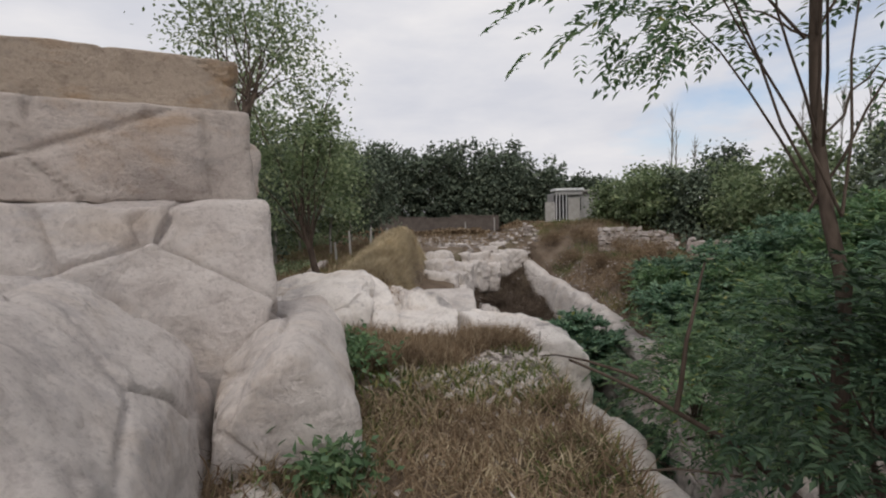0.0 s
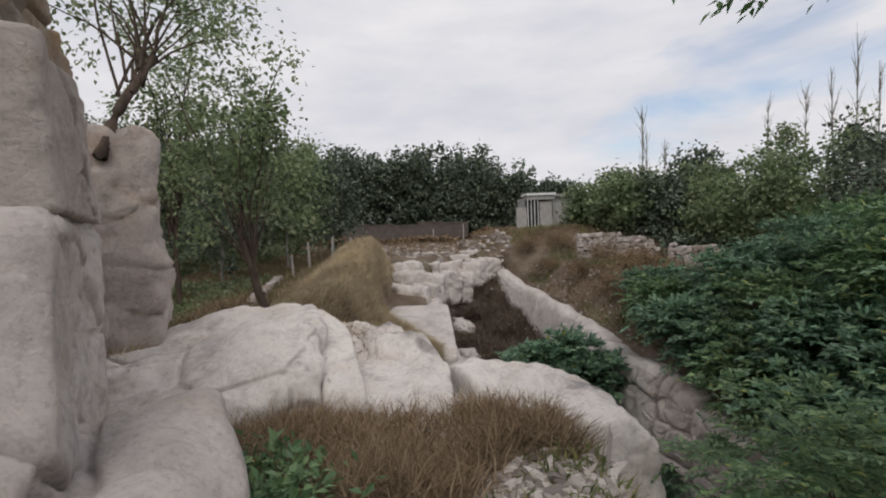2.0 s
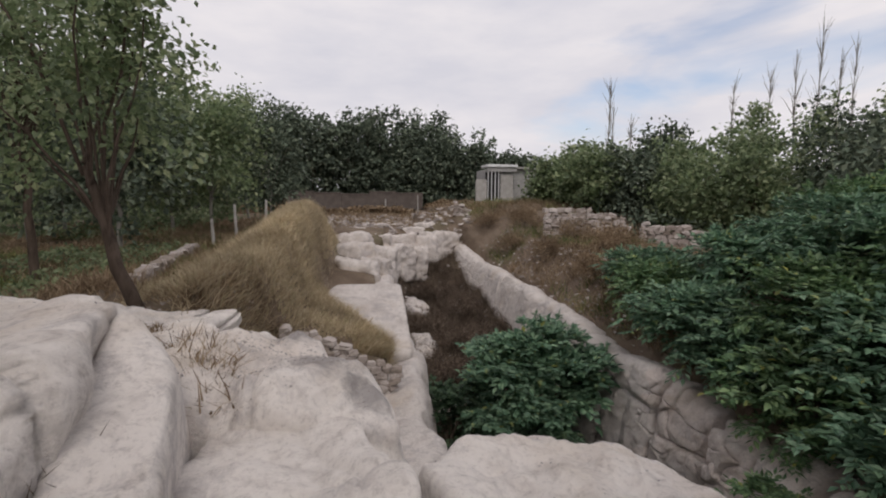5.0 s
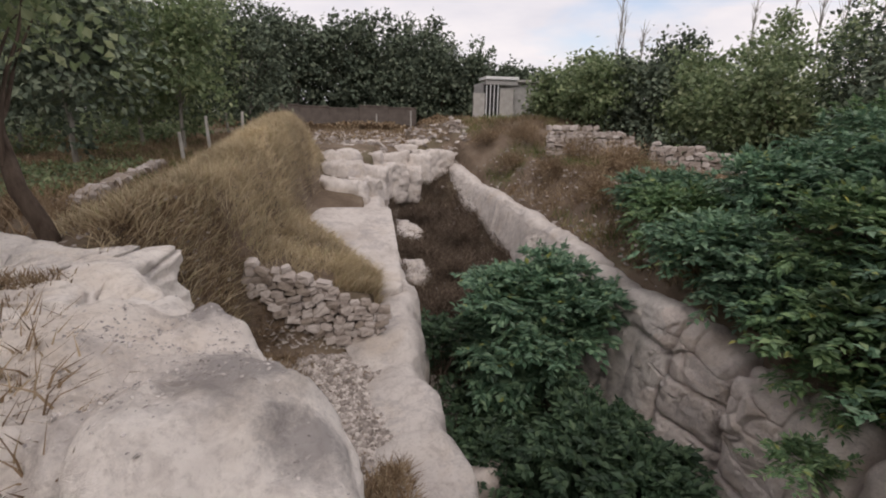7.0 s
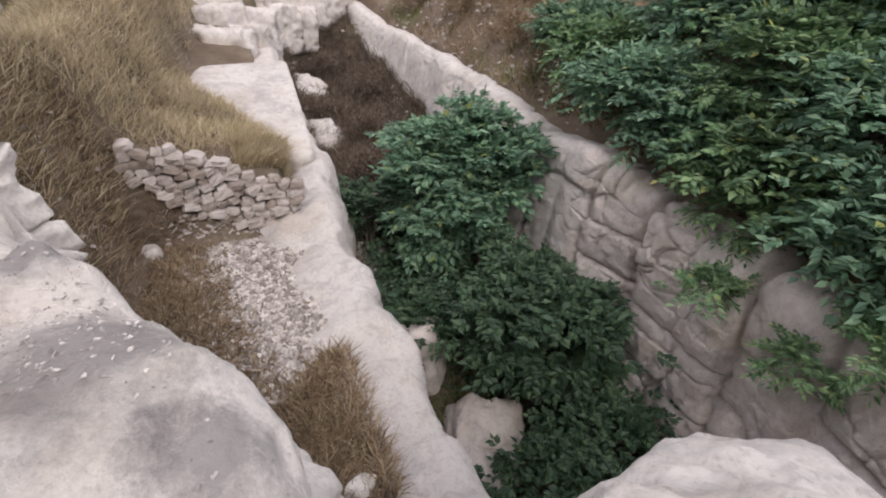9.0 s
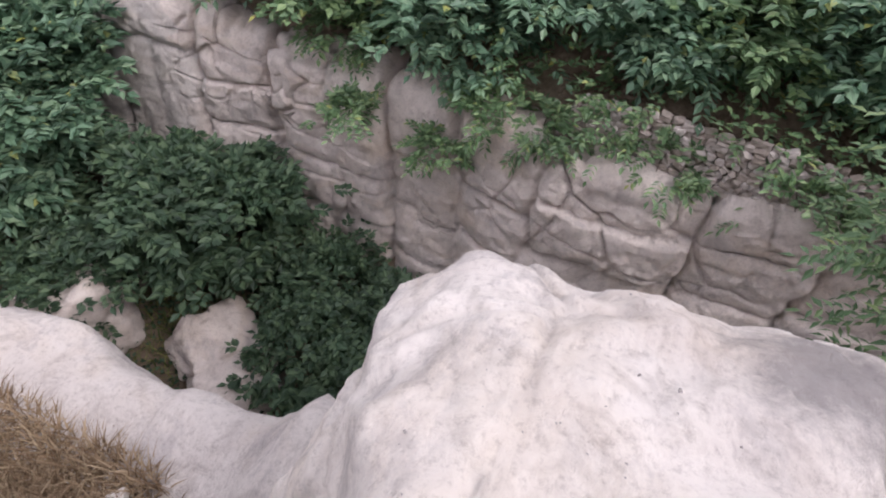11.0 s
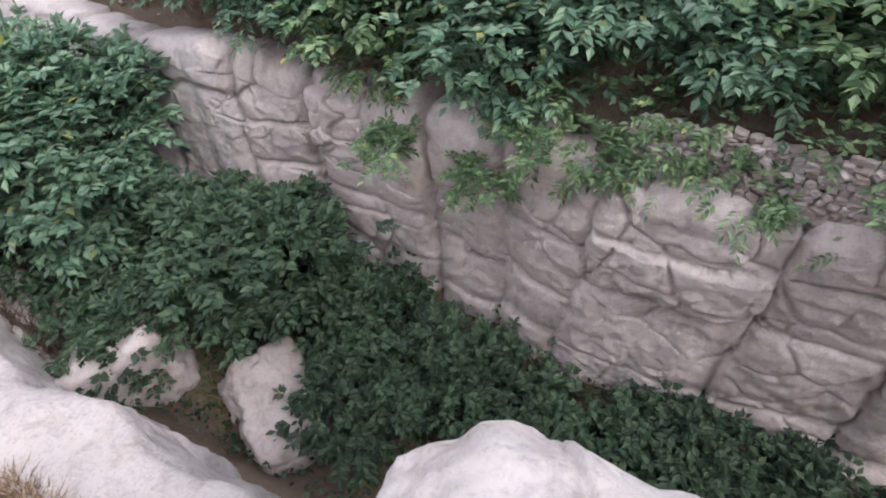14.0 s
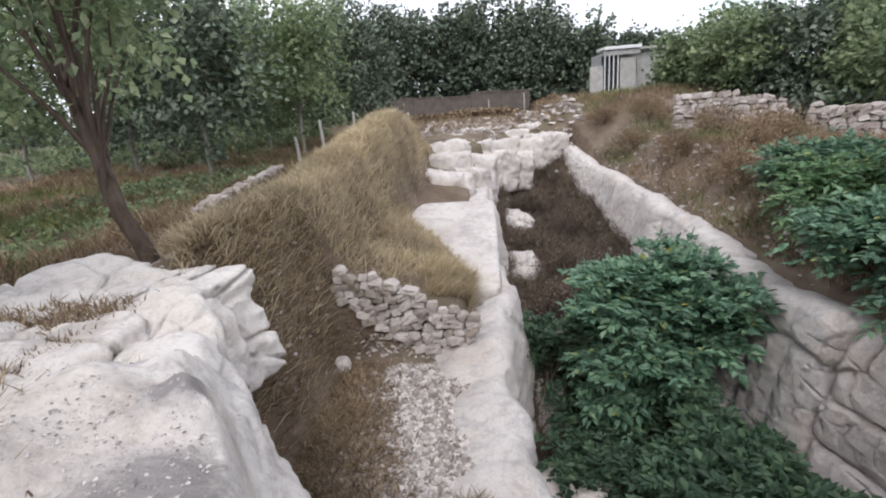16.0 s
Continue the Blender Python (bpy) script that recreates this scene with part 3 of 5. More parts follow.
boulder((-2.63, 3.95, 0.72), (1.02, 0.72, 0.955), rz=30, seed=8, mat=CLIFFLOW, n=80, power=44, cuts=0, rough=0.6, split=2.2, faces_at=[((0.1, -0.85, 0.3), (0.2, -0.66, 0.5))], label="wedge-shaped limestone block leaning on the cliff", name="rock_block")
boulder((-2.5, 1.95, 0.28), (1.25, 1.2, 1.05), rz=20, seed=12, mat=CLIFFLOW, n=70, power=15, cuts=1, rough=0.6, faces_at=[((0.65, 0.0, 0.76), (1.0, 0.0, 0.62))], label="big smooth limestone boulder at the cliff's foot")
boulder((-1.16, 3.42, 0.22), (0.47, 0.56, 0.52), rz=20, seed=13, mat=CLIFFLOW, n=60, power=18, cuts=1, rough=0.6, faces_at=[((-0.65, -0.1, 0.75), (-0.2, 0.0, 0.40)), ((0.7, -0.2, 0.6), (0.36, 0.0, 0.30))], label="rounded limestone boulder split from the cliff's foot")
boulder((-2.05, 5.2, -0.25), (0.5, 0.6, 0.50), rz=30, seed=15, mat=ROCK, n=34, power=7, cuts=4, label="small worn limestone boulder against the cliff")
boulder((-1.05, 2.45, -0.14), (0.30, 0.36, 0.2), rz=30, seed=17, mat=ROCK, n=28, power=5, label="low limestone stone half sunk in dry grass")

boulder((-1.42, 4.45, 0.20), (0.36, 0.42, 0.52), rz=30, seed=14, mat=CLIFFLOW, n=34, power=10, cuts=3, label="pale limestone boulder in the cliff's corner")

# ---------------------------------------------------------------- the boulders the path climbs over
BROKEN = boulder((-2.92, 7.75, -0.40), (1.55, 1.6, 0.82), rz=13, seed=21, n=100, power=34, cuts=0, top=(0.17, 0.0), rough=1.1, split=0.9, faces_at=[((-0.1, -0.42, 0.9), (0.7, -1.05, 0.86)), ((0.5, 0.5, 0.7), (1.4, 0.9, 0.9))], label="large pale limestone boulder with a broken sloping top")
boulder((-3.0, 5.85, -0.55), (0.85, 0.7, 0.60), rz=22, seed=24, n=56, power=16, cuts=2, top=(0.1, 0.15), label="low pale limestone block before the larger boulder")
boulder((-1.06, 7.45, -0.42), (0.20, 1.0, 0.84), rz=13, seed=23, n=44, power=14, cuts=1, top=(0.0, 0.26), rough=0.8, label="narrow limestone slab wedged between boulders")
boulder((-0.43, 7.22, -0.93), (0.52, 0.90, 0.97), seed=25, n=70, power=30, cuts=0, top=(0.06, 0.03), rough=1.0, split=0.6, faces_at=[((0.95, 0.32, 0.0), (0.42, 0.40, 0.0)), ((0.05, -0.75, 0.65), (0.0, -0.70, 0.88))], label="pale limestone boulder cracked along its top")
LICHENED = boulder((-0.66, 9.02, -1.25), (0.78, 1.0, 1.52), seed=26, n=84, power=22, cuts=0, top=(-0.12, 0.02), rough=1.3, split=0.3, faces_at=[((0.75, 0.1, 0.65), (0.66, 0.0, 1.28)), ((0.81, 0.59, 0.28), (0.38, -0.05, 1.33)), ((0.1, -0.65, 0.75), (0.0, -0.80, 1.42)), ((-0.5, 0.6, 0.5), (-0.55, 0.7, 1.3))], label="pale limestone boulder with a grey lichen patch on top")
BRINK = boulder((0.92, 7.18, -1.645), (0.86, 1.13, 1.70), seed=27, n=100, power=30, cuts=0, top=(-0.10, -0.05), rough=1.1, split=0.4, faces_at=[((0.62, 0.05, 0.78), (0.64, 0.0, 1.50)), ((0.12, 0.55, 0.85), (0.3, 0.90, 1.50)), ((-0.95, -0.32, 0.0), (-0.87, 0.52, 0.0)), ((0.75, 0.65, 0.15), (0.70, 0.92, 1.3)), ((-0.45, 0.85, 0.35), (-0.05, 0.90, 1.52))], label="pale limestone boulder on the trench's brink")
boulder((0.60, 7.68, -1.82), (0.75, 0.48, 1.05), rz=-12, seed=35, n=50, power=9, cuts=3, top=(-0.1, -0.1), label="lower limestone boulder jutting behind the brink")
boulder((-3.35, 11.15, -0.78), (1.5, 1.5, 0.62), rz=-12, seed=29, n=80, power=24, cuts=3, split=1.4, rough=1.4, joints=1.0, label="flat broken limestone block with a grassy hollow")
boulder((-2.12, 10.85, -0.92), (0.62, 0.95, 0.62), rz=28, seed=31, n=60, power=22, cuts=4, rough=1.4, joints=1.3, label="stepped limestone block with chipped edges")
boulder((-1.52, 10.05, -0.98), (0.55, 0.75, 0.66), rz=25, seed=33, n=40, power=10, cuts=3, label="low limestone block wedged between larger ones")

# sloping slab above the trench
boulder((-0.2, 19.0, -2.25), (1.25, 2.6, 0.38), rz=-1, rx=8.5, seed=41, mat=LEDGE, n=50, power=16, cuts=1, rough=0.6, label="flat sloping pale limestone slab above the trench", name="rock_slab")
# stone shelves at the trench's end
for k, (x, y, z, hx, hy, hz, rz, sx) in enumerate([
    (-0.5, 26.6, -1.9, 0.8, 1.3, 0.55, 12, -0.1), (-0.7, 29.6, -1.45, 0.9, 1.3, 0.5, 5, 0.0), (0.5, 28.6, -2.0, 0.6, 1.0, 0.5, -20, -0.15), (0.6, 31.4, -1.75, 0.9, 1.2, 0.5, -8, -0.1),
    (-0.9, 32.6, -1.0, 0.9, 1.2, 0.4, 14, 0.0), (1.6, 33.6, -2.0, 0.9, 1.0, 0.6, 25, 0.0), (0.4, 34.4, -1.3, 1.0, 1.0, 0.45, -5, 0.05), (2.7, 34.6, -2.1, 0.9, 0.9, 0.6, -18, 0.05),
    (1.7, 35.8, -1.5, 1.0, 0.9, 0.5, 10, 0.1), (3.4, 36.2, -1.7, 1.0, 0.9, 0.6, -5, 0.05), (4.6, 36.6, -1.5, 0.9, 1.1, 0.6, 12, 0.0), (-0.7, 36.6, -0.95, 1.2, 1.2, 0.35, 0, 0.0),
    (2.4, 38.0, -1.0, 1.2, 0.8, 0.35, 6, 0.0), (4.4, 38.6, -0.85, 1.0, 0.8, 0.5, 20, 0.0), (0.8, 39.0, -0.85, 1.3, 0.7, 0.3, -8, 0.0), (5.4, 40.0, -0.55, 0.8, 0.7, 0.5, 30, 0.0)]):
    boulder((x, y, z - 0.4), (hx * 1.14, hy * 1.1, hz + 0.4), rz=rz, seed=50 + k, mat=LEDGE, n=26, power=14, cuts=3, top=(sx, -0.10), rough=1.5, label="pale broken limestone shelf at the trench's end", name="rock_shelf")
# loose rocks
boulder((-1.62, 14.0, -2.52), (0.22, 0.17, 0.18), rz=20, seed=71, n=14, power=6, label="single grey limestone block lying in dry grass")
boulder((0.35, 9.75, -2.5), (0.14, 0.11, 0.09), rz=50, seed=72, n=14, power=6, label="small pale stone on the ledge")
boulder((2.75, 12.3, -6.58), (0.72, 1.05, 0.42), rz=-24, rx=6, ry=12, seed=76, n=44, power=11, cuts=7, rough=1.9, mat=PITROCK, label="fallen pale limestone block on the trench floor")
boulder((2.0, 14.6, -5.9), (0.6, 0.8, 0.8), rz=60, seed=74, n=28, mat=PITROCK, label="fallen grey limestone block on the trench floor")

for k, (x, y, z, w) in enumerate([(2.0, 24.5, -4.88, 0.8), (2.2, 20.2, -5.35, 0.65), (1.9, 17.4, -5.85, 0.6), (1.8, 29.5, -4.4, 0.9)]):
    boulder((x, y, z), (w, w * 1.4, w * 0.6), rz=25 * k, rx=8, ry=-10, seed=90 + k, n=30, power=26, cuts=5, rough=1.8, mat=LEDGE, label="pale limestone block half buried in dead brush")

# ---------------------------------------------------------------- plants: builders


def unit(v):
    return v / np.maximum(np.linalg.norm(v, axis=-1, keepdims=True), 1e-9)


def leaf_mesh(name, base, way, up, length, width, mat):
    """Folded leaves: arrays of base points, directions, upward sides, lengths and widths."""
    way = unit(way)
    side = unit(np.cross(way, up))
    nor = np.cross(side, way)
    length, width = np.broadcast_to(length, len(base))[:, None], np.broadcast_to(width, len(base))[:, None]
    mid = base + way * length * 0.45
    tip = base + way * length - nor * length * 0.12
    v = np.stack([base, mid + side * width * 0.5 + nor * width * 0.12, tip, mid - side * width * 0.5 + nor * width * 0.12], 1)
    i = np.arange(len(base))[:, None] * 4
    f = np.concatenate([i + np.array([0, 1, 2]), i + np.array([0, 2, 3])], 0)
    return mesh_of(name, v.reshape(-1, 3), f, mat, smooth=False)


def sprays(r, pts, outward, length, leaflets, leaf_len, leaf_wid, droop=0.5):
    """Compound leaves: leaflets set in pairs along a drooping stalk. Returns arrays for leaf_mesh."""
    n = len(pts)
    a = unit(outward + r.normal(0, 0.45, (n, 3)))
    up = np.tile([0.0, 0.0, 1.0], (n, 1))
    side = unit(np.cross(a, up))
    ln = length * r.uniform(0.7, 1.2, n)
    B, W, U, L, D = [], [], [], [], []
    for k in range(leaflets):
        t = 0.25 + 0.75 * (k // 2 * 2 + 1) / leaflets if k < leaflets - 1 else 1.0
        s = (1 if k % 2 else -1) if k < leaflets - 1 else 0
        pos = pts + a * (ln * t)[:, None] - up * (ln * droop * t * t)[:, None]
        w = a * (0.55 if s else 1.0) + side * s * 0.9 - up * (0.08 + 0.35 * droop * t) + r.normal(0, 0.12, (n, 3))
        B.append(pos)
        W.append(w)
        U.append(up + r.normal(0, 0.25, (n, 3)))
        sc = r.uniform(0.75, 1.2, n) * (0.75 + 0.5 * t * (1.6 - t))
        L.append(leaf_len * sc)
        D.append(leaf_wid * sc)
    return np.concatenate(B), np.concatenate(W), np.concatenate(U), np.concatenate(L), np.concatenate(D)


def clump_points(r, n, centre, radii, clumps, spread, hollow=0.55, flat=0.6, low=-0.55):
    """Points in clumps near the skin of an uneven crown, and the ways out from its middle."""
    c = unit(r.normal(size=(clumps, 3)))
    c[:, 2] = np.where(c[:, 2] < low, -c[:, 2], c[:, 2])
    c = c * r.uniform(hollow, 1.02, (clumps, 1)) * np.array(radii)
    pick = r.integers(0, clumps, n)
    size = r.uniform(0.6, 1.3, clumps)[pick][:, None] * spread
    p = c[pick] + r.normal(size=(n, 3)) * size * np.array([1, 1, flat])
    out = unit(p / np.array(radii) + np.array([0, 0, 0.25]))
    return p + np.array(centre), out, c + np.array(centre)


def tube(points, radii, sides=7):
    pts, rad = np.asarray(points, float), np.asarray(radii, float)
    d = unit(np.gradient(pts, axis=0))
    ref = np.where(np.abs(d[:, 2:3]) > 0.9, [[1.0, 0, 0]], [[0, 0, 1.0]])
    a = unit(np.cross(d, ref))
    b = np.cross(d, a)
    th = np.linspace(0, 2 * np.pi, sides, endpoint=False)
    v = pts[:, None] + rad[:, None, None] * (np.cos(th)[None, :, None] * a[:, None] + np.sin(th)[None, :, None] * b[:, None])
    n = len(pts)
    i, j = np.meshgrid(np.arange(n - 1), np.arange(sides), indexing="ij")
    k = (j + 1) % sides
    f = np.stack([i * sides + j, i * sides + k, (i + 1) * sides + k, (i + 1) * sides + j], -1).reshape(-1, 4)
    return v.reshape(-1, 3), f


def tubes_mesh(name, lines, mat):
    V, F, base = [], [], 0
    for pts, rad, sides in lines:
        v, f = tube(pts, rad, sides)
        V.append(v)
        F.append(f + base)
        base += len(v)
    return mesh_of(name, np.concatenate(V), np.concatenate(F), mat)


def bent(r, a, b, n=7, sway=0.08):
    a, b = np.asarray(a, float), np.asarray(b, float)
    t = np.linspace(0, 1, n)[:, None]
    ln = np.linalg.norm(b - a)
    w = np.cumsum(r.normal(0, sway * ln / n, (n, 3)), 0)
    w -= t * w[-1]
    return a + (b - a) * t + w + np.array([0, 0, 0.10 * ln]) * (t * (1 - t)) * 2


def plant(name, foot, centre, radii, seed, label, category, leaf_mat, bark, leaves, clumps, spread, trunk_r, mode="spray", leaf=(0.30, 9, 0.12, 0.05), group="", limbs=10, hollow=0.55, droop=0.5, flat=0.6, stems=1, low=-0.55, limb_r=0.42, fork_at=None):
    """A tree or shrub: stem with limbs, and a crown of leaves in uneven clumps."""
    r = np.random.default_rng(seed)
    top = empty(name, foot)
    foot, centre = np.array(foot, float), np.array(centre, float)
    pts, out, mids = clump_points(r, leaves, centre, radii, clumps, spread, hollow, flat, low)
    lines = []
    for s in range(stems):
        f = foot + (np.append(r.normal(0, 0.18, 2), 0) if s else 0)
        fork = centre - np.array([0, 0, radii[2] * 0.25]) + (r.normal(0, 0.3, 3) if s else 0)
        fork = np.array(fork_at) if fork_at else fork
        main = bent(r, f - np.array([0, 0, 0.15]), fork, 9, 0.10)
        lines.append((main, np.linspace(trunk_r, trunk_r * 0.5, 9), 8))
    for m in mids[:limbs]:
        at = main[r.integers(4, 9)]
        lines.append((bent(r, at, m, 6, 0.12), np.linspace(trunk_r * limb_r, trunk_r * 0.08, 6), 5))
    me = tubes_mesh("trunk", [(p - foot, w, s) for p, w, s in lines], bark)
    part("trunk", me, top)
    if mode == "spray":
        B, W, U, L, D = sprays(r, pts - foot, out, leaf[0], leaf[1], leaf[2], leaf[3], droop)
    else:
        B = pts - foot
        W = out * 0.5 + r.normal(0, 0.7, B.shape) - np.array([0, 0, droop])
        U = np.tile([0, 0, 1.0], (len(B), 1)) + r.normal(0, 0.5, B.shape)
        L = leaf[2] * r.uniform(0.7, 1.3, len(B))
        D = leaf[3] * r.uniform(0.7, 1.3, len(B))
    part("crown", leaf_mesh("crown", B, W, U, L, D, leaf_mat), top)
    return tagged(top, label, category, group)


def bare_tree(foot, height, seed, label, spread=0.25, branches=14, r0=0.12, lean=(0, 0)):
    r = np.random.default_rng(seed)
    top = empty("bare_tree", foot)
    end = np.array([lean[0], lean[1], height])
    main = bent(r, (0, 0, -0.2), end, 10, 0.03)
    part("trunk", tubes_mesh("trunk", [(main, np.linspace(r0, r0 * 0.15, 10), 6)], PALEBARK), top)
    lines = []
    for _ in range(branches):
        t = r.integers(4, 9)
        a = main[t]
        b = a + np.array([r.normal(0, spread), r.normal(0, spread), r.uniform(0.15, 0.4)]) * height * 0.45
        lines.append((bent(r, a, b, 5, 0.08), np.linspace(r0 * 0.35, r0 * 0.06, 5), 4))
    part("crown", tubes_mesh("crown", lines, PALEBARK), top)
    return tagged(top, label, "tree", "bare trees on the skyline")


def blades(name, x, y, z, length, lean, mat, label, seed, width=0.008, wild=0.5, category="grass"):
    """Grass: one bent blade at each place, leaning by the (n, 2) array lean."""
    r = np.random.default_rng(seed)
    n = len(x)
    base = np.stack([x, y, z], 1)
    ln = np.broadcast_to(length, n) * r.uniform(0.6, 1.25, n)
    tilt = np.concatenate([lean + r.normal(0, wild, (n, 2)), np.ones((n, 1))], 1)
    w1 = unit(tilt)
    w2 = unit(tilt * np.array([1.9, 1.9, 0.75]))
    th = r.uniform(0, np.pi, n)
    side = np.stack([np.cos(th), np.sin(th), 0 * th], 1) * (width * r.uniform(0.6, 1.4, n))[:, None]
    mid = base + w1 * (ln * 0.55)[:, None]
    tip = mid + w2 * (ln * 0.5)[:, None]
    v = np.stack([base - side, base + side, mid + side * 0.8, mid - side * 0.8, tip], 1)
    i = np.arange(n)[:, None] * 5
    f = np.concatenate([i + np.array([0, 1, 2]), i + np.array([0, 2, 3]), i + np.array([3, 2, 4])], 0)
    me = mesh_of(name, v.reshape(-1, 3), f, mat, smooth=False)
    return tagged(new(name, me), label, category, kind="stuff")


def field(seed, n, x0, x1, y0, y1, keep=None, tuft=8, spread=0.10):
    """Places in tufts over a stretch of the land."""
    r = np.random.default_rng(seed)
    m = n // tuft
    x, y = r.uniform(x0, x1, m), r.uniform(y0, y1, m)
    if keep is not None:
        ok = keep(x, y, r)
        x, y = x[ok], y[ok]
    x = np.repeat(x, tuft) + r.normal(0, spread, len(x) * tuft)
    y = np.repeat(y, tuft) + r.normal(0, spread, len(y) * tuft)
    return x, y, land(x, y) - 0.01


def slope_lean(x, y, k=0.35):
    e = 0.15
    gx = (land(x + e, y) - land(x - e, y)) / (2 * e)
    gy = (land(x, y + e) - land(x, y - e)) / (2 * e)
    return np.clip(np.stack([-gx, -gy], 1) * k, -0.8, 0.8)


def in_patches(scale, cut, seed):
    def keep(x, y, r):
        return vnoise(np.stack([x * scale, y * scale, np.full_like(x, seed)], 1)) > cut
    return keep


def xa_of(y):
    return np.interp(y, [9, 14.25, 14.6, 16.3, 21.4, 22, 34], [-1.5, -1.6, -1.5, 0.75, -1.6, -1.5, -1.2])


# ---------------------------------------------------------------- grass
def build_grass():
    def ridge(x, y, r):
        cx = np.interp(y, [9, 12, 16, 22, 25, 30], [-2.9, -2.5, -2.15, -2.1, -2.2, -2.0])
        wide = np.interp(y, [11, 16, 24, 30], [1.0, 1.9, 3.3, 3.6])
        return (x < xa_of(y) - 0.12) & ((x < -1.4) | (r.random(len(x)) < 0.6)) & (x > cx - wide - 0.5 * r.random(len(x))) & (x > -0.9 - 0.80 * (y - 10.3))

    x, y, z = field(1, 150000, -5.6, 1.0, 11.6, 30, ridge, 10, 0.09)
    blades("dry_grass", x, y, z, 0.32, slope_lean(x, y, 0.12) + np.array([0.10, -0.03]), STRAW, "tall straw-coloured dry grass covering the mound", 2, 0.0065, 0.85)
    x, y, z = field(3, 64000, -3.4, -0.25, 9.2, 14.5, lambda x, y, r: (x > -0.9 - 0.80 * (y - 10.3)) & (x < -0.2 - 0.22 * (y - 9.2) + 0.5 * r.random(len(x))), 10, 0.08)
    blades("brown_grass", x, y, z, 0.17, slope_lean(x, y, 0.1), RUST, "rusty brown dead weeds below the mound", 4, 0.007, 1.1)
    x, y, z = field(5, 9000, -0.3, 1.05, 14.5, 16.6, lambda x, y, r: x < xa_of(y) + 0.5, 10, 0.08)
    blades("brown_grass", x, y, z + 0.0, 0.40, np.tile([0.45, -0.25], (len(x), 1)), STRAW, "dry grass hanging over the dry stone wall", 6, 0.0075, 0.35)
    x, y, z = field(7, 7000, -0.1, 0.75, 9.6, 11.4, in_patches(1.4, -0.1, 3.0), 10, 0.07)
    blades("brown_grass", x, y, z, 0.24, np.zeros((len(x), 2)), RUST, "brown dead weeds among stone chips on the ledge", 8, 0.007, 0.6)
    x, y, z = field(9, 14000, -1.6, 1.9, 0.4, 6.4, lambda x, y, r: (in_patches(1.1, -0.1, 5.0)(x, y, r)) & ((x - 0.55) ** 2 + (y - 5.0) ** 2 > 0.28), 10, 0.09)
    blades("dry_grass", x, y, z, 0.17, np.zeros((len(x), 2)), STRAW, "trampled dry grass beside the path", 10, 0.005, 1.1)
    x, y, z = field(11, 34000, -1.6, 2.4, 0.2, 6.6, lambda x, y, r: (in_patches(0.9, -0.45, 9.0)(x, y, r)) & ((x - 0.55) ** 2 + (y - 5.0) ** 2 > 0.28), 10, 0.09)
    blades("brown_grass", x, y, z, 0.22, np.zeros((len(x), 2)), RUST, "brown withered weeds beside the path", 12, 0.005, 1.0)
    x, y, z = field(31, 34000, -1.7, 0.9, 4.9, 6.5, lambda x, y, r: (in_patches(1.0, -0.6, 3.0)(x, y, r)) & ((x - 0.55) ** 2 + (y - 5.0) ** 2 > 0.28), 10, 0.09)
    blades("brown_grass", x, y, z, 0.29, np.zeros((len(x), 2)), RUST, "brown withered weeds at the boulders' foot", 32, 0.004, 0.9)
    x, y, z = field(13, 13000, -1.5, 1.6, 1.4, 6.3, in_patches(1.1, 0.0, 2.0), 12, 0.08)
    blades("green_weeds", x, y, z, 0.13, np.zeros((len(x), 2)), GREENGRASS, "low green weeds against the boulders", 14, 0.010, 0.8, "weeds")
    x, y, z = field(15, 34000, -16, -4.5, 11.5, 40, in_patches(0.35, -0.2, 1.0), 10, 0.16)
    blades("meadow_grass", x, y, z, 0.34, np.zeros((len(x), 2)), GREENGRASS, "rough green meadow grass below the mound", 16, 0.014, 0.6)
    x, y, z = field(17, 60000, -18, -4.5, 11.5, 40, in_patches(0.4, -0.45, 6.0), 10, 0.16)
    blades("meadow_grass", x, y, z, 0.42, np.zeros((len(x), 2)), RUST, "brown withered meadow grass below the mound", 18, 0.012, 0.6)
    x, y, z = field(19, 30000, 6.9, 16, 15.5, 40, in_patches(0.4, -0.25, 4.0), 12, 0.15)
    blades("brown_grass", x, y, z, 0.45, np.zeros((len(x), 2)), RUST, "brown withered scrub on the far bank", 20, 0.010, 0.6)
    x, y, z = field(21, 16000, 6.9, 16, 17.5, 42, in_patches(0.4, 0.0, 8.0), 12, 0.15)
    blades("dry_grass", x, y, z, 0.5, np.zeros((len(x), 2)), GREENGRASS, "olive green grass on the far bank", 22, 0.010, 0.6)
    x, y, z = field(23, 60000, 1.3, 6.2, 15.5, 36, in_patches(0.5, -0.6, 4.4), 12, 0.14)
    blades("brown_grass", x, y, z, 0.5, np.zeros((len(x), 2)), BRUSH, "brown dead brush on the trench floor", 24, 0.009, 0.8)
    x, y, z = field(25, 14000, -12, 9, 38, 58, in_patches(0.3, -0.2, 3.0), 10, 0.3)
    blades("dry_grass", x, y, z, 0.30, np.zeros((len(x), 2)), RUST, "short brown grass on the far field", 26, 0.022, 0.6)
    x, y, z = field(27, 2600, -3.9, -2.3, 10.1, 11.2, in_patches(1.2, -0.2, 7.0), 12, 0.08)
    blades("dry_grass", x, y, z * 0 - 0.20, 0.09, np.zeros((len(x), 2)), RUST, "short dry grass in hollows of the rock", 28, 0.006, 0.7)
    x, y, z = field(29, 12000, 1.8, 5.6, -4, 14.5, in_patches(0.7, -0.2, 2.2), 12, 0.14)
    blades("green_weeds", x, y, z, 0.30, np.zeros((len(x), 2)), GREENGRASS, "green weeds on the trench floor", 30, 0.013, 0.8, "weeds")


build_grass()


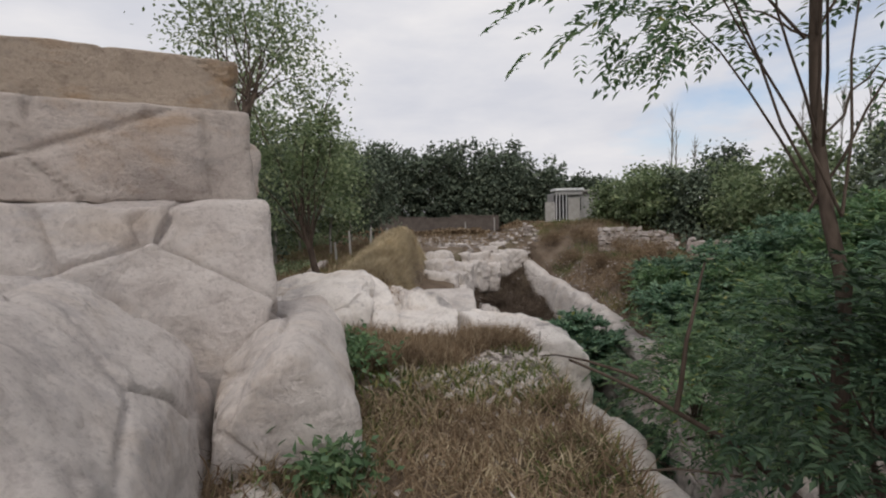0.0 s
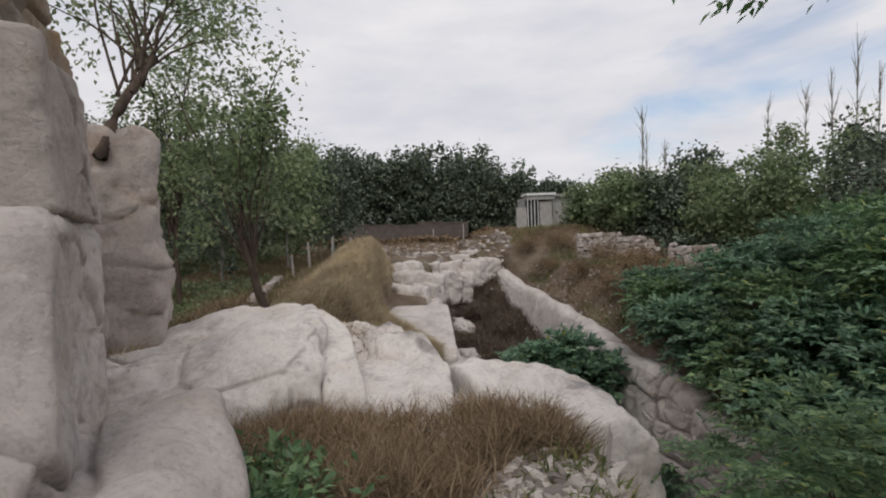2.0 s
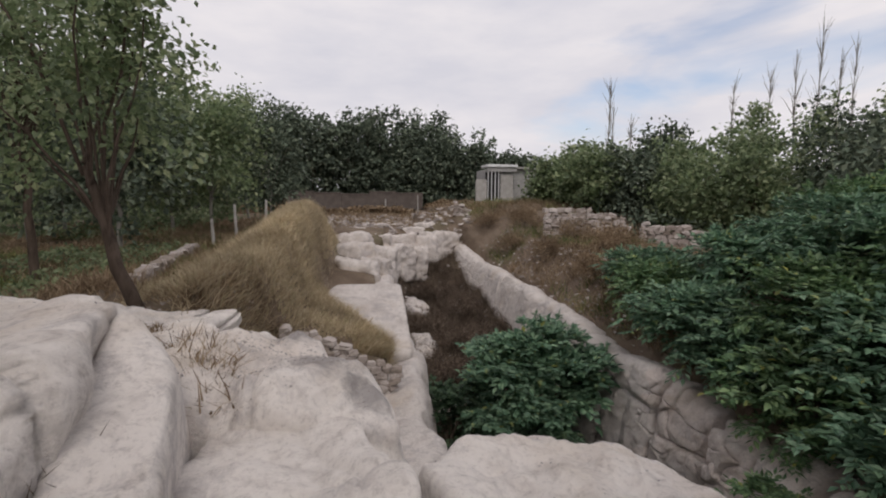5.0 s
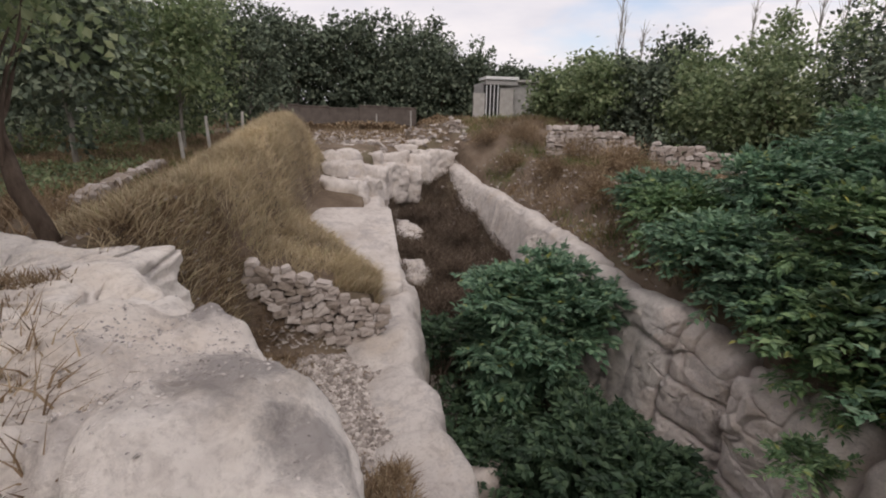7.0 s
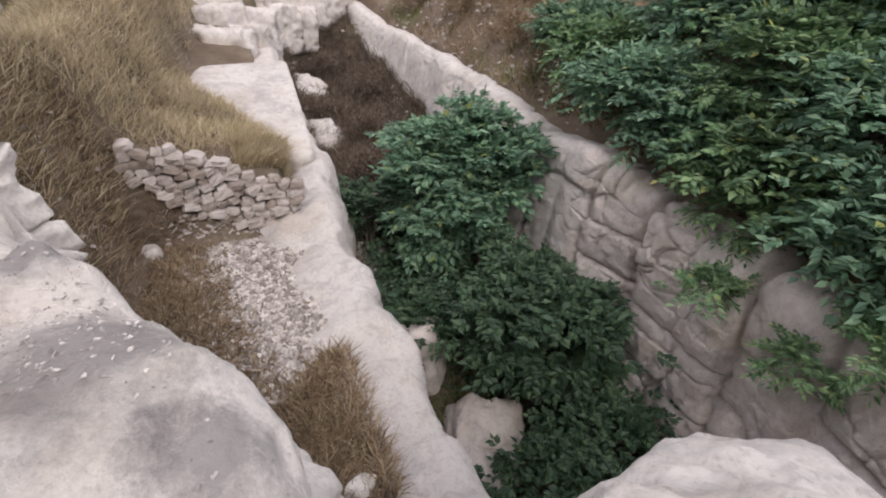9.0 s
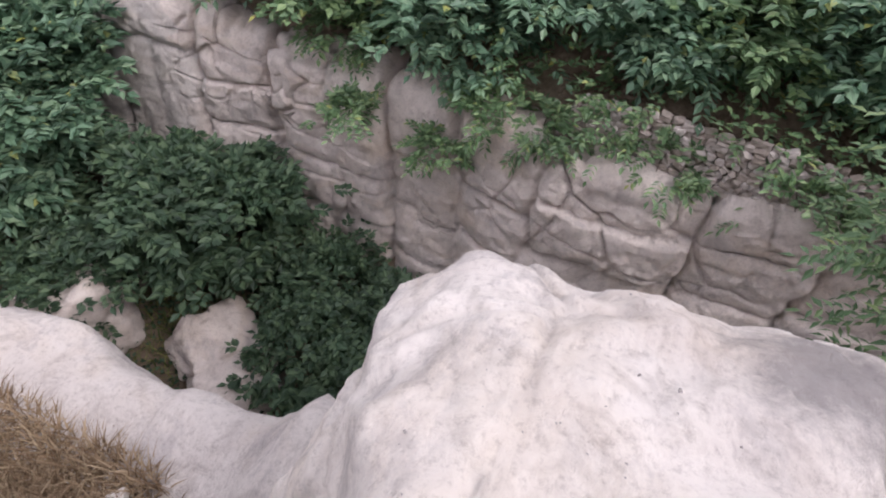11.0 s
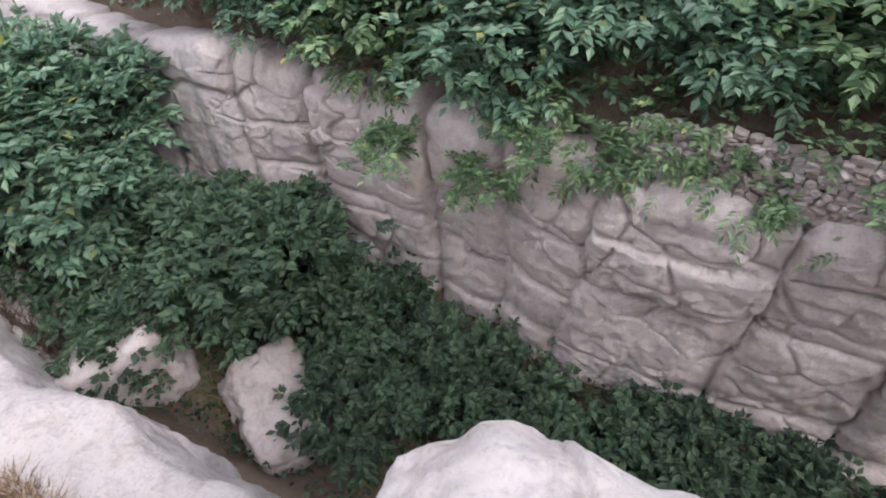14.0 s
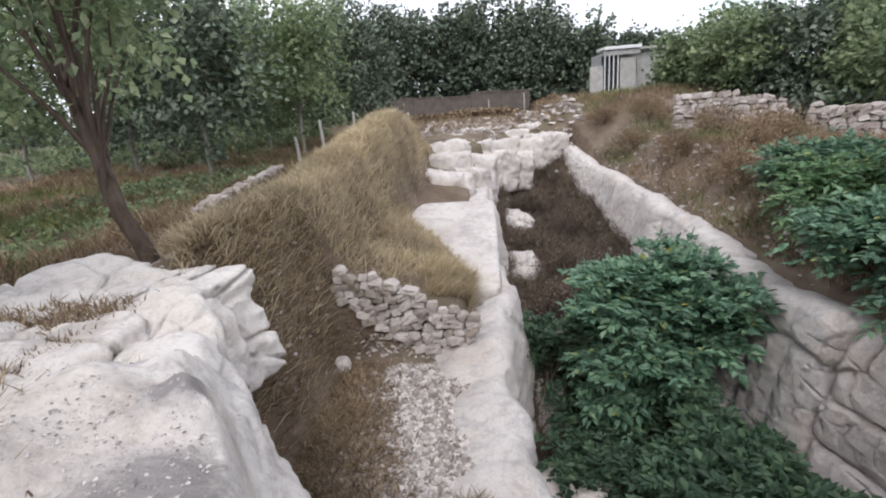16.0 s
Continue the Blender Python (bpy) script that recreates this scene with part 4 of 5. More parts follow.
# grass in the joints between the boulders
def tufts(name, spots, per, length, mat, label, seed, spread):
    r = np.random.default_rng(seed)
    s = np.repeat(np.array(spots, float), per, 0) + np.concatenate([r.normal(0, spread, (len(spots) * per, 2)), np.zeros((len(spots) * per, 1))], 1)
    return blades(name, s[:, 0], s[:, 1], s[:, 2], length, np.zeros((len(s), 2)), mat, label, seed + 1, 0.006, 0.55)


tufts("dry_grass", [(-1.2, 8.45, 0.12), (-1.1, 6.5, -0.15), (-0.9, 6.25, -0.25), (-1.35, 9.3, 0.0), (-1.25, 9.6, -0.1), (0.15, 6.2, -0.25)], 130, 0.17, STRAW, "dry grass tufts in joints between boulders", 41, 0.10)
tufts("brown_grass", [(-1.28, 7.2, 0.12), (-1.22, 6.9, 0.05), (-1.36, 7.5, 0.2), (-1.05, 8.5, 0.12), (-0.95, 8.3, 0.02), (-1.2, 8.7, 0.15), (-1.3, 8.95, 0.1), (-1.2, 6.4, -0.15)], 190, 0.26, RUST, "brown weeds rooted in the gap between boulders", 45, 0.09)
tufts("green_weeds", [(-1.1, 8.55, 0.12), (-1.05, 6.3, -0.2)], 90, 0.15, GREENGRASS, "small green weeds in the gap between boulders", 47, 0.07)
tufts("dry_grass", [(-3.6, 6.9, 0.1), (-3.4, 6.4, 0.0), (-3.9, 7.6, 0.2), (-3.5, 7.8, 0.2)], 160, 0.34, STRAW, "dry grass between cliff and boulder", 43, 0.18)


# ---------------------------------------------------------------- stone chips
def chips(name, x, y, z, size, label, seed, mat=None):
    r = np.random.default_rng(seed)
    n = len(x)
    s = size * r.uniform(0.35, 1.0, n) ** 1.5 * 1.6
    c = np.array([[1, 1, 0], [-1, 1, 0], [-1, -1, 0], [1, -1, 0], [0.6, 0.5, 1], [-0.7, 0.4, 1], [-0.5, -0.7, 1], [0.7, -0.5, 1]])
    v = c[None] * (1 + r.normal(0, 0.25, (n, 8, 3))) * s[:, None, None] * np.array([1, 0.75, 0.5])
    th, ti = r.uniform(0, 6.28, n), r.normal(0, 0.35, n)
    ct, st = np.cos(th)[:, None], np.sin(th)[:, None]
    vx, vy = v[..., 0] * ct - v[..., 1] * st, v[..., 0] * st + v[..., 1] * ct
    vz = v[..., 2] + vx * np.tan(ti)[:, None] - 0.1 * s[:, None]
    v = np.stack([vx + x[:, None], vy + y[:, None], vz + z[:, None]], -1)
    q = np.array([[4, 5, 6, 7], [0, 1, 5, 4], [1, 2, 6, 5], [2, 3, 7, 6], [3, 0, 4, 7]])
    f = (np.arange(n)[:, None, None] * 8 + q[None]).reshape(-1, 4)
    me = mesh_of(name, v.reshape(-1, 3), f, mat or CHIPS, smooth=False)
    return tagged(new(name, me), label, "rubble", kind="stuff")


def chips_on(rock, count, size, label, seed, x0, x1, y0, y1):
    """Flakes on the upper faces of a rock, within a stretch of the plan."""
    r = np.random.default_rng(seed)
    me = rock.data
    m = np.array(rock.matrix_world)
    v, n = np.zeros(len(me.vertices) * 3), np.zeros(len(me.vertices) * 3)
    me.vertices.foreach_get("co", v)
    me.vertex_normals.foreach_get("vector", n)
    v = v.reshape(-1, 3) @ m[:3, :3].T + m[:3, 3]
    n = n.reshape(-1, 3) @ m[:3, :3].T
    v = v[(n[:, 2] > 0.8) & (v[:, 0] > x0) & (v[:, 0] < x1) & (v[:, 1] > y0) & (v[:, 1] < y1)]
    a = v[r.integers(0, len(v), count)]
    a = a[vnoise(a * 3.0 + seed) > -0.1]
    chips("stone_flakes", a[:, 0] + r.normal(0, 0.012, len(a)), a[:, 1] + r.normal(0, 0.012, len(a)), a[:, 2], size, label, seed + 1, FLAKES)


def build_chips():
    chips_on(LICHENED, 900, 0.0055, "grey stone flakes on the lichened boulder", 81, -1.0, 0.1, 8.1, 9.2)
    chips_on(LICHENED, 160, 0.007, "pale stone flakes strewn on the boulder", 83, -1.5, -0.6, 8.2, 9.9)
    chips_on(BRINK, 120, 0.004, "tiny flakes on the brink boulder", 85, 0.2, 1.7, 6.2, 8.2)
    chips_on(BROKEN, 260, 0.008, "loose stone flakes on the broken boulder", 87, -4.2, -1.5, 6.4, 9.2)
    r = np.random.default_rng(61)
    x, y = r.uniform(-1.7, 0.95, 13000), r.uniform(9.2, 14.5, 13000)
    ok = (x > -1.5 + 0.6 * r.random(13000) + 0.15 * (14.5 - y) * 0.4) & (vnoise(np.stack([x * 1.3, y * 1.3, x * 0], 1)) > -0.45)
    x, y = x[ok], y[ok]
    chips("stone_rubble", x, y, land(x, y), 0.032, "angular grey limestone chips spread over the ledge", 62)
    x, y = r.normal(0.55, 0.42, 1100), r.normal(5.0, 0.40, 1100)
    chips("stone_rubble", x, y, land(x, y), 0.045, "heap of pale limestone chips beside the path", 63)
    x, y = r.uniform(-1.5, 1.8, 700), r.uniform(1.5, 6.5, 700)
    chips("stone_rubble", x, y, land(x, y), 0.03, "loose limestone chips in trampled grass", 64)
    x, y = r.uniform(1.6, 6, 700), r.uniform(14, 35, 700)
    chips("stone_rubble", x, y, land(x, y), 0.10, "fallen stones on the trench floor", 65)
    x, y = r.uniform(6.6, 9.0, 420), r.uniform(16, 34, 420)
    chips("stone_rubble", x, y, land(x, y), 0.08, "loose pale stones on the far bank", 66)
    x, y = r.uniform(-3, 7, 700), r.uniform(36, 48, 700)
    chips("stone_rubble", x, y, land(x, y), 0.16, "scattered pale stones on the far field", 67)
    x, y = r.uniform(-3.6, -1.2, 300), r.uniform(12.2, 14.3, 300)
    chips("stone_rubble", x, y, land(x, y), 0.035, "pale chips among brown weeds", 68)


build_chips()

# ---------------------------------------------------------------- shrubs and trees
plant("broadleaf_tree", (4.5, 17.6, -5.6), (4.4, 17.2, -4.0), (1.8, 1.7, 1.95), 101, "bushy blue-green tree with compound leaves in the trench", "tree", LEAF, BARK, 3000, 80, 0.24, 0.09, leaf=(0.34, 9, 0.19, 0.105), hollow=0.6, droop=0.4, flat=0.28)
# This sapling's leaves are coloured dark for the shade down in the trench.
plant("broadleaf_tree", (4.4, 13.6, -6.9), (4.25, 13.6, -5.25), (1.2, 1.6, 1.35), 103, "leafy sapling on the trench floor, shade put into its leaf colour", "tree", LEAFSHADED, BARK, 1700, 50, 0.26, 0.06, leaf=(0.32, 9, 0.18, 0.10), hollow=0.5, droop=0.4, flat=0.3)
# Trench shade is in the leaf colour; last four added to darken the floor.
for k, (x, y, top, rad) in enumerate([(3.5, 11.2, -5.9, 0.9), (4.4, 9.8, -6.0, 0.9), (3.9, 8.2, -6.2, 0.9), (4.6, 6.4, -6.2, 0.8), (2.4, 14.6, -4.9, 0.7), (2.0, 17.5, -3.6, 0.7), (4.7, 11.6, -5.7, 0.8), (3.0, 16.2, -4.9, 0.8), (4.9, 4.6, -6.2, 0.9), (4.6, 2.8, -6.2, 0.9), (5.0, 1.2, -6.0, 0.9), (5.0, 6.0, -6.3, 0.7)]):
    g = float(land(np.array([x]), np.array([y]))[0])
    plant("shrub", (x, y, g), (x, y, (top + g) / 2 + 0.15), (rad, rad, max(0.4, (top - g) * 0.5)), 110 + k, "leafy shrub in the trench, shade painted into its dark green", "shrub", LEAFSHADED, BARK, 420, 26, 0.2, 0.03, leaf=(0.26, 9, 0.14, 0.075), group="shrubs in the trench", stems=3)

BANK = [(7.9, 17.6, -0.6, 1.1), (7.4, 15.4, -0.9, 1.1), (7.5, 13.9, -1.2, 1.0), (7.4, 12.2, -1.2, 1.0), (7.2, 10.2, -1.4, 1.0), (8.2, 8.4, -1.2, 0.9), (8.0, 6.4, -1.25, 0.8), (7.7, 7.5, -1.45, 0.6), (7.8, 5.0, -1.35, 0.8), (7.3, 3.6, -1.3, 1.0), (8.8, 19.5, -0.5, 1.1), (9.7, 16.2, 0.35, 1.5), (8.5, 13.2, 0.0, 1.4), (10.0, 13.6, 1.0, 1.6), (8.1, 11.2, -0.2, 1.3), (9.7, 11.2, 1.3, 1.6),
        (8.0, 9.2, -0.5, 1.2), (9.6, 8.8, 1.2, 1.6), (8.7, 7.2, -0.5, 1.2), (9.7, 6.6, 1.0, 1.6), (8.0, 5.0, -0.6, 1.2), (9.5, 4.2, 0.9, 1.5), (8.0, 2.6, -0.4, 1.3),
        (11.7, 15.4, 1.3, 1.8), (11.7, 12.2, 1.8, 1.8), (12.2, 9.0, 2.0, 1.8), (11.4, 18.0, 0.1, 1.4), (8.3, 0.2, 0.3, 1.5), (10.6, 1.6, 1.4, 1.8), (14.3, 13.5, 2.2, 2.0), (14.5, 17.5, 1.8, 2.0), (14.6, 9.5, 2.6, 2.0)]
for k, (x, y, top, rad) in enumerate(BANK):
    g = float(land(np.array([x]), np.array([y]))[0])
    h = (top - g) / 2
    plant("shrub", (x, y, g), (x, y, g + h * 1.05), (rad, rad, h), 130 + k, "dense green shrub with compound leaves on the trench bank", "shrub", LEAF if k % 3 else LEAFY, BARK, int(620 + 170 * rad * h), 46, 0.27, 0.04, leaf=(0.30, 9, 0.16, 0.085), flat=0.4, droop=0.4, group="shrubs on the far bank", stems=3, limbs=14)
# hanging sprigs on the trench wall
for k, (x, y, z, rad) in enumerate([(5.55, 11.2, -3.1, 0.32), (5.95, 10.0, -3.5, 0.30), (6.2, 8.6, -2.85, 0.4), (6.1, 7.0, -2.8, 0.4), (6.0, 5.4, -2.7, 0.45), (6.0, 4.0, -2.6, 0.45), (6.25, 9.4, -2.8, 0.4), (6.6, 12.0, -2.6, 0.4), (5.9, 2.8, -2.5, 0.5)]):
    plant("wall_shrub", (x + 0.45, y, z + 0.1), (x, y, z), (rad, rad, rad * 0.7), 160 + k, "small fresh green sprig rooted in the rock face", "shrub", LEAFY, BARK, 90, 12, 0.10, 0.012, leaf=(0.28, 11, 0.12, 0.045), group="sprigs on the trench wall", limbs=5)
# vines and leaf litter over the top of the wall
plant("creeper", (6.9, 6.5, -2.7), (6.8, 6.3, -2.35), (0.8, 3.2, 0.45), 175, "leafy creeper with yellowing leaves along the wall's top", "creeper", LEAFY, BARK, 330, 50, 0.2, 0.02, leaf=(0.22, 7, 0.11, 0.055))

# near tree over the path
plant("near_tree", (2.55, 3.1, -0.3), (2.5, 3.4, 3.3), (1.8, 1.6, 1.1), 181, "slender tree with narrow leaves leaning over the path", "tree", LEAFY, BARK, 1050, 44, 0.26, 0.055, leaf=(0.30, 9, 0.09, 0.034), limbs=14, hollow=0.45, droop=0.4, flat=0.4, limb_r=0.2)
# Every second shrub takes the shade-darkened leaf colour.
for k, (x, y, top, rad) in enumerate([(2.75, 2.6, 1.15, 0.75), (3.0, 4.0, 1.0, 0.85), (3.3, 2.2, 1.5, 0.9), (2.8, 5.4, 0.3, 0.65)]):
    plant("shrub", (x + 0.1, y, -0.8), (x, y, top - 0.85), (rad, rad, 0.9), 185 + k, "dark green feathery shrub at the trench's near brink", "shrub", LEAFY if k % 2 else LEAFSHADED, BARK, 620, 40, 0.22, 0.03, leaf=(0.26, 11, 0.08, 0.03), group="shrubs at the near brink", stems=3)

# dead branch across the near brink
rb = np.random.default_rng(5)
br = empty("dead_branch", (1.95, 3.0, 0.75))
part("branch", tubes_mesh("branch", [(bent(rb, (0.5, 0.2, -1.3), (-1.2, 0.05, -0.15), 11, 0.06), np.linspace(0.03, 0.009, 11), 6), (bent(rb, (-0.5, 0.1, -0.5), (-0.35, 0.05, 0.45), 8, 0.06), np.linspace(0.018, 0.006, 8), 6), (bent(rb, (-0.75, 0.08, -0.3), (-1.3, 0.5, -0.25), 7, 0.08), np.linspace(0.014, 0.004, 7), 5), (bent(rb, (0.1, 0.1, -1.0), (-1.1, -0.25, -0.75), 8, 0.06), np.linspace(0.012, 0.004, 8), 5)], BARK), br)
tagged(br, "bare brown dead branch lying in dry weeds", "branch")

# trees left of the mound
plant("poplar_tree", (-3.1, 12.85, -0.6), (-3.8, 13.2, 3.5), (1.8, 1.5, 2.9), 201, "young leafy tree with a leaning brown trunk on the mound", "tree", POPLAR, BARK, 5000, 62, 0.22, 0.115, mode="leaf", leaf=(0, 0, 0.115, 0.09), limbs=16, limb_r=0.26, hollow=0.25, droop=0.4, flat=0.8, low=-0.9, fork_at=(-3.95, 13.1, 1.7))
plant("poplar_tree", (-7.3, 17.5, -0.6), (-7.3, 17.5, 4.4), (1.7, 1.5, 3.9), 203, "tall narrow leafy poplar in the meadow", "tree", POPLAR, BARK, 5200, 70, 0.28, 0.10, mode="leaf", leaf=(0, 0, 0.13, 0.10), limbs=24, hollow=0.25, droop=0.4, flat=0.9, low=-1)
plant("poplar_tree", (-9.6, 16.5, -0.6), (-9.6, 16.5, 2.4), (1.6, 1.5, 2.0), 205, "leafy meadow tree with dense dark crown", "tree", POPLAR, BARK, 8000, 80, 0.36, 0.10, mode="leaf", leaf=(0, 0, 0.14, 0.11), limbs=20, hollow=0.25, droop=0.4, flat=0.9, low=-1)
plant("cliff_tree", (-3.5, 7.7, 2.6), (-3.5, 9.0, 4.7), (1.4, 1.3, 1.3), 207, "gnarled thin-leaved tree rooted on the cliff top", "tree", POPLAR, BARK, 3800, 60, 0.26, 0.075, mode="leaf", leaf=(0, 0, 0.085, 0.05), limb_r=0.25, limbs=20, droop=0.3, flat=0.7, hollow=0.3, fork_at=(-3.15, 8.3, 3.7))
for k, (x, y, h) in enumerate([(-8.5, 24, 6.5), (-7.2, 30, 6.8), (-12.5, 26, 7.0), (-10, 33, 7.5), (-14, 31, 7.8), (-18, 27, 8.0), (-5.8, 37, 7.5), (-12, 38, 8.5), (-20, 35, 9.0), (-26, 30, 9.0), (-17, 41, 9.0), (-8.5, 43, 9)]):
    plant("meadow_tree", (x, y, -0.6), (x, y, h * 0.52), (2.2, 2.1, h * 0.47), 220 + k, "leafy green meadow tree with slim pale trunk", "tree", POPLAR if k % 2 else HAZYLEAF, PALEBARK, 4200, 80, 0.42, 0.09, mode="leaf", leaf=(0, 0, 0.24, 0.19), group="meadow trees", limbs=10, hollow=0.3, droop=0.3, flat=0.8, low=-1)
r = np.random.default_rng(77)
k = 0
for x in np.arange(-34, 21, 2.9):
    for row in (0, 1):
        h = (11.6 if x < 7 else 8.4 if x < 13 else 7.0) * r.uniform(0.86, 1.0) + row * 0.5
        xx, yy = x + r.uniform(-0.8, 0.8) + 1.4 * row, 58.5 + 4.5 * row + r.uniform(-1, 1)
        plant("woodland_tree", (xx, yy, 0.0), (xx, yy, h * 0.52), (2.6, 2.1, h * 0.48), 300 + k, "dark olive woodland tree at the field's far side", "tree", HAZYLEAF, BARK, 2600, 70, 0.5, 0.14, mode="leaf", leaf=(0, 0, 0.42, 0.34), group="woodland trees", limbs=6, hollow=0.4, droop=0.2, flat=0.75, low=-1)
        k += 1
for x, y, h in [(15, 37, 4.6), (17.5, 36, 5.2), (18, 41, 6.0), (20.5, 35, 5.6), (22, 39, 6.8), (24, 34, 6.6), (27, 36, 7.6), (28, 31, 7.2), (31, 35, 8.6), (34, 32, 9.2), (38, 34, 10.5), (43, 36, 11.5), (23, 31.5, 5.0), (25, 26, 5.4), (19, 32, 4.2), (30, 25, 6.4), (20.5, 21, 3.6), (25, 19, 4.6), (16.5, 42, 5.4), (36, 27, 8.5), (14.2, 41, 4.2)]:
    g = float(land(np.array([x]), np.array([y]))[0])
    plant("bank_tree", (x, y, g), (x, y, (h + g) * 0.5), (2.3, 2.1, (h - g) * 0.5), 400 + k, "mid-green tree on the far bank", "tree", POPLAR if k % 3 else HAZYLEAF, BARK, 3000, 80, 0.46, 0.10, mode="leaf", leaf=(0, 0, 0.30, 0.24), group="trees on the far bank", limbs=6, hollow=0.4, droop=0.25, flat=0.75, low=-1)
    k += 1


def undergrowth(seed, n, x0, x1, y0, y1, high, size, mat, label):
    """Low tangled leaves over a stretch of land, too many to count."""
    r = np.random.default_rng(seed)
    x, y = r.uniform(x0, x1, n), r.uniform(y0, y1, n)
    p = np.stack([x * 0.35, y * 0.35, x * 0 + seed], 1)
    top = high * (0.55 + 0.5 * vnoise(p))
    z = land(x, y) + np.maximum(0.05, top) * r.random(n) ** 0.6
    W = r.normal(0, 0.7, (n, 3)) - np.array([0, 0, 0.2])
    U = np.tile([0, 0, 1.0], (n, 1)) + r.normal(0, 0.5, (n, 3))
    me = leaf_mesh("undergrowth", np.stack([x, y, z], 1), W, U, size * r.uniform(0.6, 1.3, n), size * 0.75 * r.uniform(0.6, 1.3, n), mat)
    tagged(new("undergrowth", me), label, "undergrowth", kind="stuff")


undergrowth(801, 26000, -60, 60, 57, 66, 4.2, 0.5, HAZYLEAF, "dark tangled undergrowth below the far woodland")
undergrowth(802, 3500, -12, 8, 53, 55, 0.9, 0.3, RUST, "brown brush below the far wall")
undergrowth(803, 9000, -32, -9.5, 29, 46, 1.3, 0.26, POPLAR, "green undergrowth below the meadow trees")
undergrowth(805, 15000, 15, 48, 30.5, 45, 2.4, 0.30, HAZYLEAF, "dense green undergrowth on the far bank")
undergrowth(807, 3500, -10, -6.2, 12.5, 24, 0.5, 0.14, POPLAR, "low green weeds in the meadow")
# Weeds in the same darkened green, standing for shade on the floor.
undergrowth(811, 9000, 1.7, 5.8, -4, 15.5, 0.6, 0.11, LEAFSHADED, "green weeds over the trench floor, darkened in colour for shade")
undergrowth(809, 9000, 7.0, 16, 0, 19, 0.7, 0.12, LEAFY, "low green leaves below the bank shrubs")
for k, (x, y, h) in enumerate([(8.1, 26.5, 0.9), (9.2, 23.6, 1.0), (7.9, 31.0, 0.8), (10.2, 28.2, 1.1), (8.0, 21.6, 0.8), (10.9, 25.0, 1.0), (7.6, 35.0, 0.9), (9.4, 33.5, 1.2), (3.4, 23.5, 0.9), (4.6, 27.5, 1.0), (2.6, 20.6, 0.8), (3.2, 30.5, 1.1), (5.0, 22.0, 0.8), (2.4, 26.0, 0.7)]):
    g = float(land(np.array([x]), np.array([y]))[0])
    plant("dead_shrub", (x, y, g), (x, y, g + h * 0.5), (0.9, 0.9, h * 0.55), 830 + k, "round brown withered bush on stony ground", "shrub", BRUSH if k > 7 else RUST, BARK, 1500, 40, 0.2, 0.02, mode="leaf", leaf=(0, 0, 0.16, 0.03), group="withered bushes", limbs=10, hollow=0.2, droop=-0.5, flat=0.9)
for k, (x, y, z, rad) in enumerate([(-0.85, 4.5, 0.12, 0.34), (-1.0, 5.2, 0.12, 0.3), (-0.72, 2.75, 0.0, 0.20)]):
    plant("weed_bush", (x, y, z - 0.25), (x, y, z), (rad, rad, rad), 845 + k, "leafy green weed bush against the boulders", "shrub", LEAFY, BARK, 420, 22, 0.1, 0.008, mode="leaf", leaf=(0, 0, 0.075, 0.04), limbs=6, hollow=0.2, droop=0.1, group="weed bushes")
for i, (x, y, h, l) in enumerate([(20.4, 45, 10.8, 0.2), (21.3, 45.5, 9.0, -0.2), (40.5, 45, 17.5, 0.3), (38.5, 45, 14.5, -0.3), (36.5, 46, 13.0, 0.2), (42.5, 45, 15.0, 0.4), (33.0, 46, 12.0, 0.0), (23.0, 46, 8.2, 0.1), (45.5, 46, 16.0, 0.2)]):
    bare_tree((x, y, 0.1), h, 500 + i, "tall bare leafless poplar on the skyline", 0.055, 30, 0.10, (l, 0))

# ---------------------------------------------------------------- posts, house, far wall
def box(w, d, h, bevel=0.01):
    bm = bmesh.new()
    bmesh.ops.create_cube(bm, size=1)
    bmesh.ops.scale(bm, vec=(w, d, h), verts=bm.verts)
    if bevel:
        bmesh.ops.bevel(bm, geom=bm.edges[:], offset=bevel, segments=2, affect="EDGES", profile=0.5)
    return bm


def bm_part(name, bm, mat, parent, at, label=""):
    me = bpy.data.meshes.new(name)
    bm.to_mesh(me)
    bm.free()
    me.materials.append(mat)
    ob = part(name, me, parent, label)
    ob.location = at
    return ob


def fence_post(x, y, h, lean):
    g = float(land(np.array([x]), np.array([y]))[0])
    bm = box(0.12, 0.11, h, 0.02)
    for v in bm.verts:
        if v.co.z > 0:
            v.co.x *= 0.8
            v.co.y *= 0.8
    bm.transform(Matrix.Translation((0, 0, h / 2 - 0.15)))
    me = bpy.data.meshes.new("fence_post")
    bm.to_mesh(me)
    bm.free()
    me.materials.append(CONCRETE)
    ob = new("fence_post", me)
    ob.matrix_world = pose(x, y, g, 0, lean, 8)
    tagged(ob, "weathered pale concrete fence post in dry grass", "post", "fence posts along the meadow")


for x, y, h, lean in [(-5.8, 25.3, 1.25, -3), (-5.45, 27.3, 1.75, -2), (-4.65, 29.3, 1.8, 2), (-3.9, 31.6, 1.7, 0), (-3.1, 36.0, 1.6, 1), (5.2, 54.2, 2.0, 0), (2.0, 54.2, 1.6, 0)]:
    fence_post(x, y, h, lean)


